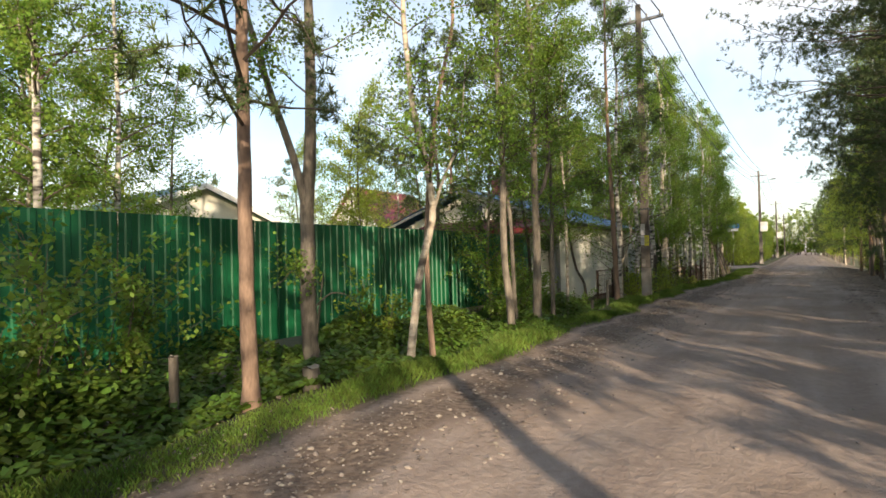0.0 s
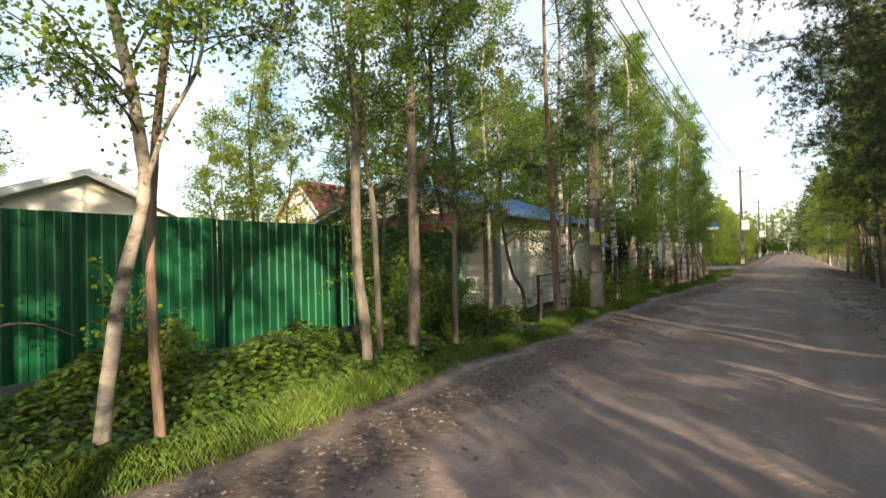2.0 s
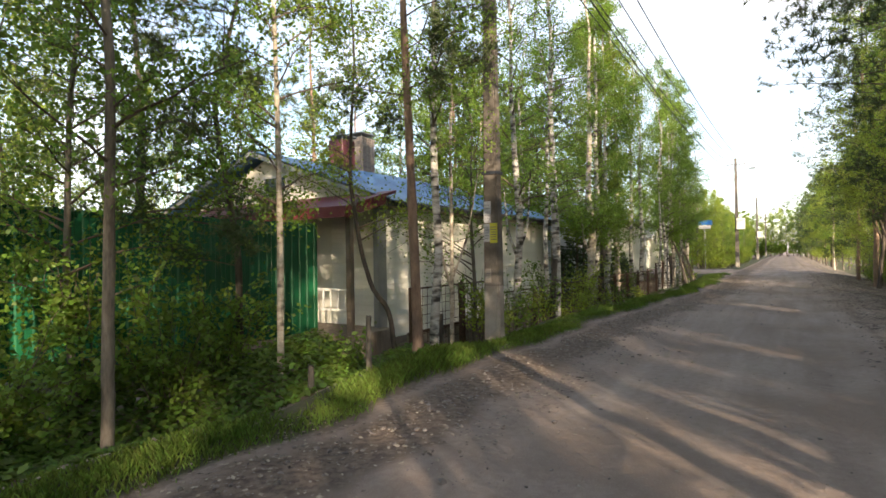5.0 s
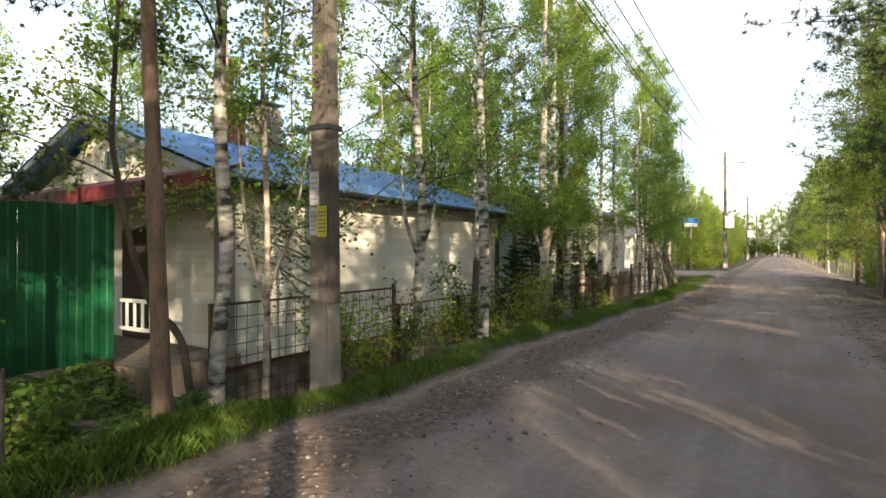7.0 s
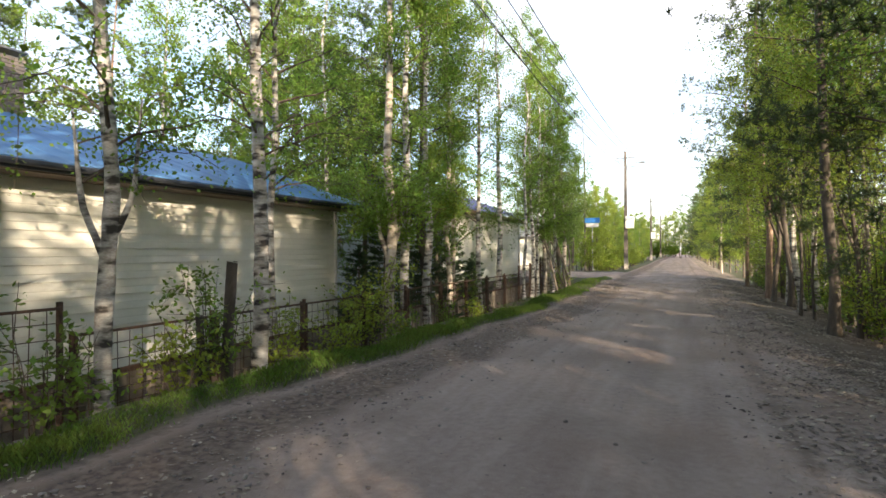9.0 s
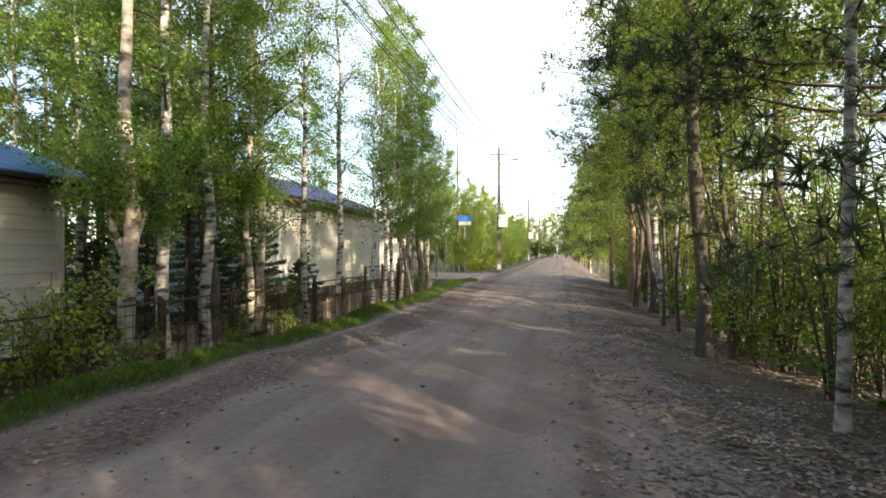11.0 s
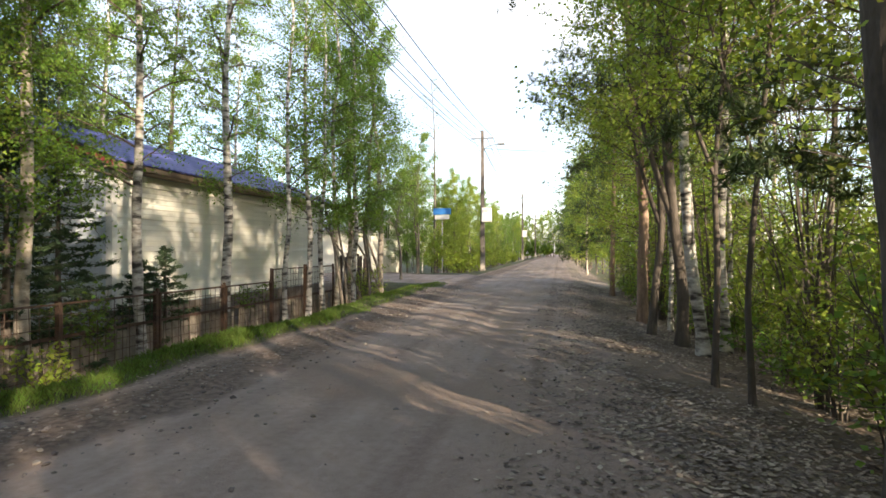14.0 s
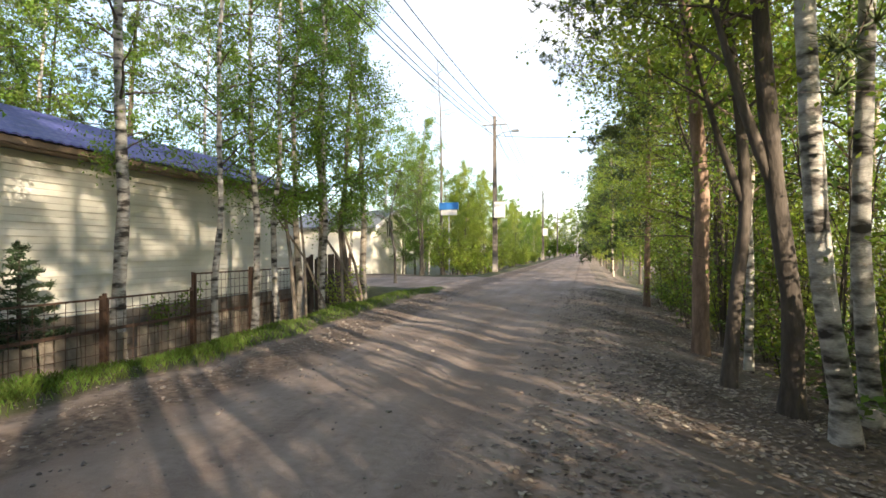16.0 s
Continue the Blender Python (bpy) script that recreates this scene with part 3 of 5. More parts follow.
def roof_sheet(name, x_eave, z_eave, x_ridge, z_ridge, y0, y1, material, parent, wave=0.012, pitch=0.2, tile=0.0, thick=0.03):
    """One roof slope of ribbed sheet; tile: length of stamped tile rows."""
    ny_ = int((y1 - y0) / pitch * 4)
    nx_ = 2 if not tile else int(math.hypot(x_ridge - x_eave, z_ridge - z_eave) / tile) * 2 + 1
    Vv, Ff = [], []
    rows = []
    for i in range(nx_):
        f = i / (nx_ - 1)
        rows.append((f, 0.0))
    for f, _ in rows:
        k = round(f * (nx_ - 1))
        lift = (0.014 if k % 2 else 0.0) if tile else 0.0
        for j in range(ny_ + 1):
            y = y0 + (y1 - y0) * j / ny_
            w = wave * math.cos(2 * math.pi * j / 4) if tile else wave * (1 if j % 4 == 0 else 0)
            Vv.append((x_eave + (x_ridge - x_eave) * f, y, z_eave + (z_ridge - z_eave) * f + w + lift))
    m_ = ny_ + 1
    for i in range(nx_ - 1):
        for j in range(ny_):
            Ff.append((i * m_ + j, (i + 1) * m_ + j, (i + 1) * m_ + j + 1, i * m_ + j + 1))
    o = len(Vv)
    Vv += [(a, b, c - thick) for a, b, c in Vv]
    Ff += [tuple(o + q for q in f[::-1]) for f in Ff]
    for j in range(ny_):
        Ff.append((j, j + 1, o + j + 1, o + j))
    return part(name, mesh_from(name, Vv, Ff, material), None, parent)


def window_part(parent, x, y0, y1, z0, z1, toward=1, axis="y", bars=1):
    """A window on a wall: frame, bars and a pane."""
    t = toward
    def bx(a0, b0, c0, a1, b1, c1):
        return (a0, b0, c0, a1, b1, c1) if axis == "y" else (b0, a0, c0, b1, a1, c1)
    fr = 0.06
    d0, d1 = x, x + 0.05 * t
    w = part("window", box_bm(bx(d0, y0, z0, d1, y0 + fr, z1), bx(d0, y1 - fr, z0, d1, y1, z1), bx(d0, y0 + fr, z0, d1, y1 - fr, z0 + fr), bx(d0, y0 + fr, z1 - fr, d1, y1 - fr, z1)), M_WHITE, parent, "white framed window")
    for k in range(bars):
        yy = y0 + (y1 - y0) * (k + 1) / (bars + 1)
        part("glazing_bar", box_bm(bx(d0, yy - 0.02, z0 + fr, d1 - 0.01 * t, yy + 0.02, z1 - fr)), M_WHITE, w)
    part("pane", box_bm(bx(d0 + 0.004 * t, y0 + fr, z0 + fr, d0 + 0.012 * t, y1 - fr, z1 - fr)), M_GLASS_DARK, w)
    return w


def chimney(parent, x, y, z0, z1, w, d, material, name, label):
    c = part(name, box_bm((x - w / 2, y - d / 2, z0, x + w / 2, y + d / 2, z1), bevel=0.01), material, parent, label)
    part("cap", box_bm((x - w / 2 - 0.06, y - d / 2 - 0.06, z1 + 0.10, x + w / 2 + 0.06, y + d / 2 + 0.06, z1 + 0.14), (x - w / 2 + 0.03, y - d / 2 + 0.03, z1, x - w / 2 + 0.06, y - d / 2 + 0.06, z1 + 0.10), (x + w / 2 - 0.06, y + d / 2 - 0.06, z1, x + w / 2 - 0.03, y + d / 2 - 0.03, z1 + 0.10), (x - w / 2 + 0.03, y + d / 2 - 0.06, z1, x - w / 2 + 0.06, y + d / 2 - 0.03, z1 + 0.10), (x + w / 2 - 0.06, y - d / 2 + 0.03, z1, x + w / 2 - 0.03, y - d / 2 + 0.06, z1 + 0.10)), M_GREY_METAL, c)
    return c


def house_blue_roof():
    e = new("house")
    tagged(e, "low cream sided house with blue steel roof and red porch", "house")
    xw, xb, y0, y1, zb, zt = -7.62, -15.4, 19.15, 28.6, -0.70, 2.62
    xr, zr = -11.5, 4.18
    part("wall", poly_bm([(xw, zb), (xw, zt - 0.12), (xr, zr - 0.16), (xb, zt - 0.12), (xb, zb)], 1, y0, y1), M_CREAM, e)
    siding(e, "siding_board", xw, y0, y1, zb + 0.30, zt - 0.16, M_SIDING)
    siding(e, "siding_board", y0, -9.2, xw - 0.02, zb + 0.30, zt - 0.16, M_SIDING, axis="x", toward=-1)
    siding(e, "siding_board", y1, -15.3, xw - 0.02, zb + 0.30, zt - 0.16, M_SIDING, axis="x", toward=1)
    part("plinth", box_bm((xw - 0.1, y0 - 0.02, zb - 0.1, xw + 0.03, y1 + 0.02, zb + 0.28)), M_CONCRETE, e)
    part("corner_board", box_bm((xw - 0.02, y1 - 0.03, zb + 0.3, xw + 0.05, y1 + 0.05, zt - 0.14)), M_WHITE, e)
    part("corner_pier", box_bm((xw - 0.05, y0 - 0.34, zb, xw + 0.09, y0 - 0.035, zt - 0.14), bevel=0.01), M_GREY_METAL, e, "grey metal corner casing")
    roof_sheet("roof", -7.0, zt, xr, zr, y0 - 0.55, y1 + 0.6, M_BLUE_ROOF, e, pitch=0.4)
    roof_sheet("roof", -16.0, zt, xr, zr, y0 - 0.55, y1 + 0.6, M_BLUE_ROOF, e, pitch=0.4)
    part("fascia", box_bm((-7.08, y0 - 0.55, zt - 0.13, -7.04, y1 + 0.6, zt - 0.035)), M_FASCIA, e)
    part("soffit", box_bm((xw + 0.03, y0 - 0.5, zt - 0.15, -7.09, y1 + 0.55, zt - 0.12)), M_BROWN_TRIM, e)
    part("gutter", mesh_from("gutter", *tube([(-6.98, y0 - 0.5, zt - 0.05), (-6.98, (y0 + y1) / 2, zt - 0.06), (-6.98, y1 + 0.55, zt - 0.05)], [0.045] * 3, 8), M_FASCIA), None, e)
    for yy in (y0 - 0.55, y1 + 0.56):
        part("verge_board", poly_bm([(-7.05, zt - 0.14), (-7.05, zt - 0.035), (xr, zr - 0.035), (-15.95, zt - 0.035), (-15.95, zt - 0.14), (xr, zr - 0.15)], 1, yy, yy + 0.04), M_GREY_METAL, e)
    window_part(e, y0, -11.6, -10.7, 3.05, 3.55, -1, "x", 0)
    chimney(e, -11.4, 21.9, 3.6, 4.95, 0.55, 0.55, M_MAROON, "metal_chimney", "dark red sheet metal chimney")
    b = chimney(e, -11.9, 23.4, 3.4, 5.35, 0.50, 0.62, M_MORTAR, "brick_chimney", "grey brick chimney with metal cap")
    bm = box_bm((-0.125, -0.032, -0.032, 0.125, 0.032, 0.032))
    brick = bpy.data.meshes.new("brick")
    bm.to_mesh(brick)
    bm.free()
    brick.materials.append(M_BRICK)
    for row in range(21):
        z = 3.75 + row * 0.077
        for k in range(3):
            o = part("brick", brick, None, b)
            o.location = (-11.65 + 0.0, 23.19 + k * 0.21 + (0.0 if row % 2 else 0.02), z)
            o.rotation_euler = (0, 0, radians(90))
            o.scale = (0.78, 1, 1)
        for k in range(2):
            o = part("brick", brick, None, b)
            o.location = (-12.02 + k * 0.25 - (0.02 if row % 2 else 0), 23.08, z)
            o.scale = (0.9, 1, 1)
    # porch
    part("porch_roof", poly_bm([(17.4, 2.36), (17.4, 2.42), (19.0, 2.86), (19.0, 2.80)], 0, -13.4, -7.15), M_RED_ROOF, e, "dark red sheet porch roof")
    part("porch_fascia", box_bm((-13.4, 17.36, 2.20, -7.13, 17.397, 2.41)), M_RED_ROOF, e)
    part("porch_fascia", poly_bm([(17.4, 2.18), (17.4, 2.42), (18.6, 2.76), (18.6, 2.54)], 0, -7.15, -7.11), M_RED_ROOF, e)
    for xx in (-7.3, -9.2):
        part("porch_post", box_bm((xx - 0.06, 17.60, -0.7, xx + 0.06, 17.72, 2.38), bevel=0.008), M_OLD_WOOD, e)
    for hh in (0.35, 0.75):
        part("porch_rail", box_bm((-9.14, 17.64, hh, -7.36, 17.68, hh + 0.05)), M_WHITE, e)
    for k in range(9):
        part("baluster", box_bm((-9.05 + k * 0.2, 17.645, 0.40, -9.02 + k * 0.2, 17.675, 0.75)), M_WHITE, e)
    part("porch_floor", box_bm((-13.0, 17.5, -0.75, -7.2, 18.95, -0.12)), M_OLD_WOOD, e)
    part("door", box_bm((-10.6, 18.93, -0.12, -9.75, 18.985, 1.9), bevel=0.01), M_BROWN_SHEET, e, "dark brown entrance door")
    d = part("satellite_dish", mesh_from("satellite_dish", *tube([(-11.0, 26.2, 4.15), (-11.0, 26.2, 4.75)], [0.02, 0.02], 6), M_FASCIA), None, e)
    rings = [tube([(-10.98 + 0.02 * k, 26.2, 4.9), (-10.96 + 0.02 * k, 26.2, 4.9)], [0.14 * k, 0.14 * k + 0.02], 12) for k in (1, 2)]
    part("dish", mesh_from("dish", *merge(rings), M_GREY_METAL), None, d)


def house_violet_roof():
    e = new("house")
    tagged(e, "cream sided garage house with violet-blue metal tile roof", "house")
    xw, xb, y0, y1, zb, zt = -7.62, -13.4, 35.6, 45.6, -0.75, 3.14
    xr, zr = -10.5, 4.45
    part("wall", poly_bm([(xw, zb), (xw, zt - 0.14), (xr, zr - 0.18), (xb, zt - 0.14), (xb, zb)], 1, y0, y1), M_PALE_WALL, e)
    siding(e, "siding_board", xw, y0 + 0.1, y1 - 0.1, zb + 0.85, zt - 0.18, M_SIDING)
    siding(e, "siding_board", y0, xb + 0.1, xw - 0.08, zb + 0.85, zt - 0.18, M_PALE_WALL, axis="x", toward=-1)
    part("plinth", box_bm((xw - 0.1, y0 - 0.03, zb - 0.1, xw + 0.05, y1 + 0.03, zb + 0.83)), M_CONCRETE, e)
    for yy in (y0, y1):
        part("corner_board", box_bm((xw - 0.1, yy - 0.05, zb + 0.84, xw + 0.055, yy + 0.08, zt - 0.16)), M_WHITE, e)
    roof_sheet("roof", -7.10, zt, xr, zr, y0 - 0.5, y1 + 0.5, M_VIOLET_ROOF, e, wave=0.014, pitch=0.19, tile=0.35)
    roof_sheet("roof", -13.9, zt, xr, zr, y0 - 0.5, y1 + 0.5, M_VIOLET_ROOF, e, wave=0.014, pitch=0.19, tile=0.35)
    part("fascia", box_bm((-7.2, y0 - 0.5, zt - 0.15, -7.16, y1 + 0.5, zt - 0.04)), M_BROWN_TRIM, e)
    part("soffit", box_bm((xw + 0.03, y0 - 0.45, zt - 0.17, -7.21, y1 + 0.45, zt - 0.14)), M_BROWN_TRIM, e)
    part("verge_board", poly_bm([(-7.15, zt - 0.15), (-7.15, zt - 0.035), (xr, zr - 0.035), (-13.85, zt - 0.035), (-13.85, zt - 0.15), (xr, zr - 0.16)], 1, y0 - 0.5, y0 - 0.46), M_RED_ROOF, e)


def plain_house(x, y, w, d, zt, zr, wall, roof, label, gable="y", win=True):
    """A house seen in part: walls, two roof slopes, white verges and a window."""
    e = new("house")
    e.location = (x, y, 0)
    tagged(e, label, "house")
    zb = -0.8
    o = 0.45
    if gable == "y":
        part("wall", poly_bm([(-w / 2, zb), (-w / 2, zt), (0, zr), (w / 2, zt), (w / 2, zb)], 1, -d / 2, d / 2), wall, e)
        sl = (zr - zt) / (w / 2)
        for s in (-1, 1):
            part("roof", poly_bm([(s * (w / 2 + o), zt - sl * o + 0.02), (0, zr + 0.02), (0, zr + 0.1), (s * (w / 2 + o), zt - sl * o + 0.1)], 1, -d / 2 - o, d / 2 + o), roof, e)
            part("verge_board", poly_bm([(s * (w / 2 + o), zt - sl * o - 0.12), (0, zr - 0.12), (0, zr + 0.11), (s * (w / 2 + o), zt - sl * o + 0.11)], 1, -d / 2 - o - 0.04, -d / 2 - o - 0.004), M_WHITE, e)
        if win:
            window_part(e, -d / 2, -0.6, 0.6, zt - 0.6, zt + 0.5, -1, "x", 2)
    else:
        part("wall", poly_bm([(-d / 2, zb), (-d / 2, zt), (0, zr), (d / 2, zt), (d / 2, zb)], 0, -w / 2, w / 2), wall, e)
        sl = (zr - zt) / (d / 2)
        for s in (-1, 1):
            part("roof", poly_bm([(s * (d / 2 + o), zt - sl * o + 0.02), (0, zr + 0.02), (0, zr + 0.1), (s * (d / 2 + o), zt - sl * o + 0.1)], 0, -w / 2 - o, w / 2 + o), roof, e)
            part("verge_board", poly_bm([(s * (d / 2 + o), zt - sl * o - 0.12), (0, zr - 0.12), (0, zr + 0.11), (s * (d / 2 + o), zt - sl * o + 0.11)], 0, w / 2 + o + 0.004, w / 2 + o + 0.04), M_WHITE, e)
        if win:
            window_part(e, w / 2, -0.6, 0.6, zt - 0.6, zt + 0.5, 1, "y", 2)
    return e


house_blue_roof()
house_violet_roof()
plain_house(-23.5, 12.9, 6.0, 7.0, 3.25, 4.6, M_CREAM, M_GREEN_ROOF, "cream house with green steel roof and white verges", "x", False)
plain_house(-27.5, 33.0, 5.0, 7.0, 3.8, 6.7, M_CREAM, M_RED_ROOF, "two storey cream house with dark red roof", "y")
plain_house(-12.5, 61.0, 5.0, 6.0, 2.7, 3.7, M_CREAM, M_GREY_METAL, "pale cream cottage with a grey roof and small window", "x")


# ---- poles and wires ----
def power_pole(x, y, height, label, box=False, papers=False, lamp=False, w=0.15):
    e = thing("utility_pole", x, y, gz_at(x, y), label, "utility pole", "utility poles along the road")
    def sec(r, z):
        return [(-r, -r * 0.8, z), (r, -r * 0.8, z), (r, r * 0.8, z), (-r, r * 0.8, z)]
    bm = bmesh.new()
    rows = [[bm.verts.new(p) for p in sec(w * k, z)] for k, z in ((1.04, -0.4), (1.0, 0.9))]
    for i in range(4):
        bm.faces.new((rows[0][i], rows[0][(i + 1) % 4], rows[1][(i + 1) % 4], rows[1][i]))
    bmesh.ops.bevel(bm, geom=[ed for ed in bm.edges if abs(ed.verts[0].co.z - ed.verts[1].co.z) > 0.5], offset=0.025, segments=2, affect='EDGES')
    part("base_coat", bm, M_WHITEWASH, e, "worn whitewashed foot of the pole")
    bm = bmesh.new()
    rows = [[bm.verts.new(p) for p in sec(w * k, z)] for k, z in ((0.995, 0.9), (0.56, height))]
    for i in range(4):
        bm.faces.new((rows[0][i], rows[0][(i + 1) % 4], rows[1][(i + 1) % 4], rows[1][i]))
    bm.faces.new(rows[1])
    bmesh.ops.bevel(bm, geom=[ed for ed in bm.edges if abs(ed.verts[0].co.z - ed.verts[1].co.z) > 0.5], offset=0.022, segments=2, affect='EDGES')
    part("shaft", bm, M_POLE, e)
    part("crossarm", box_bm((-0.75, -0.04, height - 0.55, 0.75, 0.04, height - 0.47), bevel=0.006), M_GREY_METAL, e)
    ins = mesh_from("insulator", *tube([(0, 0, 0), (0, 0, 0.05), (0, 0, 0.09), (0, 0, 0.14)], [0.025, 0.045, 0.03, 0.04], 8), M_WHITE)
    for xx in (-0.65, -0.25, 0.25, 0.65):
        part("insulator", ins, None, e).location = (xx, 0, height - 0.47)
    if lamp:
        part("lamp_arm", mesh_from("lamp_arm", *tube([(0.05, 0, height - 1.2), (0.5, -0.05, height - 1.0), (1.1, -0.1, height - 0.95)], [0.025] * 3, 6), M_GREY_METAL), None, e)
        part("lamp_head", box_bm((1.0, -0.22, height - 1.0, 1.45, 0.02, height - 0.88), bevel=0.03), M_GREY_METAL, e)
    if box:
        bx = part("meter_box", box_bm((0.0, -0.46, 3.15, 0.62, -0.16, 4.05), bevel=0.012), M_WHITE, e, "white metal switch box")
        part("box_door", box_bm((0.05, -0.475, 3.22, 0.57, -0.463, 3.98), bevel=0.003), M_WHITE, bx)
    if papers:
        f = -w * 0.8 - 0.006
        for (x0, z0, x1, z1, m_, nm, lb) in ((-0.11, 1.93, 0.02, 2.28, M_PAPER, "notice", "torn grey paper notice"), (-0.115, 1.62, -0.004, 1.91, M_PAPER, "notice", "faded printed notice"), (-0.10, 0.95, 0.01, 1.18, M_WHITEWASH, "paper_scrap", "white torn paper scrap")):
            p = part(nm, box_bm((x0, f, z0, x1, f + 0.004, z1)), m_, e, lb)
            for k in range(5):
                hz = z1 - (z1 - z0) * (k + 1) / 6.2
                part("print_line", box_bm((x0 + 0.015, f - 0.003, hz - 0.008, x1 - 0.02, f - 0.0005, hz)), M_INK, p)
        p = part("notice", box_bm((0.0, f - 0.005, 1.60, 0.135, f - 0.001, 1.92)), M_YELLOW, e, "yellow paper notice with printed lines")
        for k in range(6):
            part("print_line", box_bm((0.015, f - 0.008, 1.65 + k * 0.04, 0.12, f - 0.0055, 1.662 + k * 0.04)), M_INK, p)
        for hz in (2.72,):
            part("steel_band", box_bm((-w - 0.004, -w * 0.8 - 0.01, hz, w + 0.004, w * 0.8 + 0.01, hz + 0.05)), M_FASCIA, e)
    return e


POLES = [(-4.2, -25.0, 9.2), (-4.12, 17.62, 9.2), (-3.45, 61.0, 9.1), (-3.45, 100.0, 9.0), (-3.45, 140.0, 9.0)]
power_pole(*POLES[0], "grey concrete utility pole at the verge")
power_pole(*POLES[1], "concrete utility pole with torn paper notices", papers=True, w=0.135)
power_pole(*POLES[2], "concrete utility pole with white switch box and lamp", box=True, lamp=True)
power_pole(*POLES[3], "grey concrete utility pole at the verge", box=True)
power_pole(*POLES[4], "grey concrete utility pole at the verge")


def wire(a, b, sag, r=0.016):
    p = [Vector(a).lerp(Vector(b), k / 24) - Vector((0, 0, sag * 4 * (k / 24) * (1 - k / 24))) for k in range(25)]
    ob = new("overhead_wire", mesh_from("overhead_wire", *tube([tuple(q) for q in p], [r] * 25, 5), M_WIRE, True))
    tagged(ob, "thin black overhead cable strung between utility poles", "wire", "overhead wires")


for (ax, ay, ah), (bx, by, bh) in zip(POLES[:-1], POLES[1:]):
    for off, dz, sag in ((-0.65, 0.0, 0.9), (-0.25, 0.0, 1.0), (0.25, 0.0, 0.95), (0.65, 0.0, 0.85), (0.1, -0.8, 1.1)):
        if ay < -10 and off < 0.2:
            continue
        wire((ax + off, ay, ah - 0.36 + dz), (bx + off, by, bh - 0.36 + dz), sag)
wire((-3.45, 61.0, 8.0), (9.0, 58.0, 7.4), 0.4)
wire((-4.1, 17.6, 8.4), (-10.0, 22.0, 4.6), 0.2)


# ---- welded mesh fence ----
def mesh_fence(x, y0, y1, z0, z1, label, seed, cell=0.15):
    rng = random.Random(seed)
    zb = min(gz_at(x, y0), gz_at(x, y1))
    e = thing("mesh_fence", x, y0, 0, label, "fence", "rusty mesh fence panels")
    L = y1 - y0
    part("frame", box_bm((-0.016, 0, z1 - 0.03, 0.016, L, z1), (-0.016, 0, z0, 0.016, L, z0 + 0.03), (-0.016, 0, z0 + 0.03, 0.016, 0.03, z1 - 0.03), (-0.016, L - 0.03, z0 + 0.03, 0.016, L, z1 - 0.03)), M_RUST, e)
    bars = []
    n = int(L / cell)
    for k in range(1, n):
        yy = L * k / n
        bars.append(tube([(0.01, yy, z0), (0.01 + rng.uniform(-0.02, 0.02), yy + rng.uniform(-0.015, 0.015), (z0 + z1) / 2), (0.01, yy, z1)], [0.0055] * 3, 4))
    for bar in bars:
        part("bar", mesh_from("bar", *bar, M_RUST), None, e)
    m = int((z1 - z0) / cell)
    for k in range(1, m):
        zz = z0 + (z1 - z0) * k / m
        part("crossbar", mesh_from("crossbar", *tube([(0.02, 0, zz), (0.02 + rng.uniform(-0.03, 0.03), L / 2, zz + rng.uniform(-0.02, 0.02)), (0.02, L, zz)], [0.0055] * 3, 4), M_RUST), None, e)
    for yy in (0.0, L):
        part("post", box_bm((-0.06, yy - 0.025, zb - 0.3, -0.018, yy + 0.025, z1 + rng.uniform(0.0, 0.08))), M_RUST, e)
    return e


def mesh_run():
    x = -5.55
    spans = [(17.3, 19.0, 0.87), (19.05, 20.75, 0.87)]
    y = 20.9
    while y < 38.0:
        spans.append((y, y + 1.9, 0.56))
        y += 1.94
    spans += [(38.4, 40.2, 0.86), (40.25, 42.1, 0.86)]
    for k, (a, b, top) in enumerate(spans):
        z0 = -0.62
        mesh_fence(x + 0.02 * math.sin(k * 2.1), a, b, z0, top, "rusty welded steel mesh fence panel on posts", 30 + k)


mesh_run()


def board_row(x, y0, y1, seed):
    """Short pale boards set upright behind the mesh, under a rusty rail."""
    rng = random.Random(seed)
    e = thing("board_edging", x, y0, 0, "low row of pale weathered boards behind the mesh", "fence")
    bm = box_bm((-0.012, 0, -0.8, 0.012, 0.20, 0.0), bevel=0.004)
    me = bpy.data.meshes.new("board")
    bm.to_mesh(me)
    bm.free()
    me.materials.append(M_PALE_WOOD)
    y = 0.0
    while y < y1 - y0:
        if rng.random() < 0.93:
            o = part("board", me, None, e)
            o.location = (rng.uniform(-0.02, 0.02), y, rng.uniform(-0.06, 0.10))
            o.rotation_euler = (rng.uniform(-0.04, 0.04), rng.uniform(-0.05, 0.05), 0)
        y += rng.uniform(0.205, 0.24)
    part("rail", box_bm((0.03, 0, 0.02, 0.06, y1 - y0, 0.07)), M_RUST, e)


board_row(-5.75, 17.4, 42.4, 5)


# ---- trees on the left verge ----
def gtree(kind, x, y, height, radius, label, seed, **k):
    return tree(kind, x, y, gz_at(x, y), height, radius, label, seed, **k)


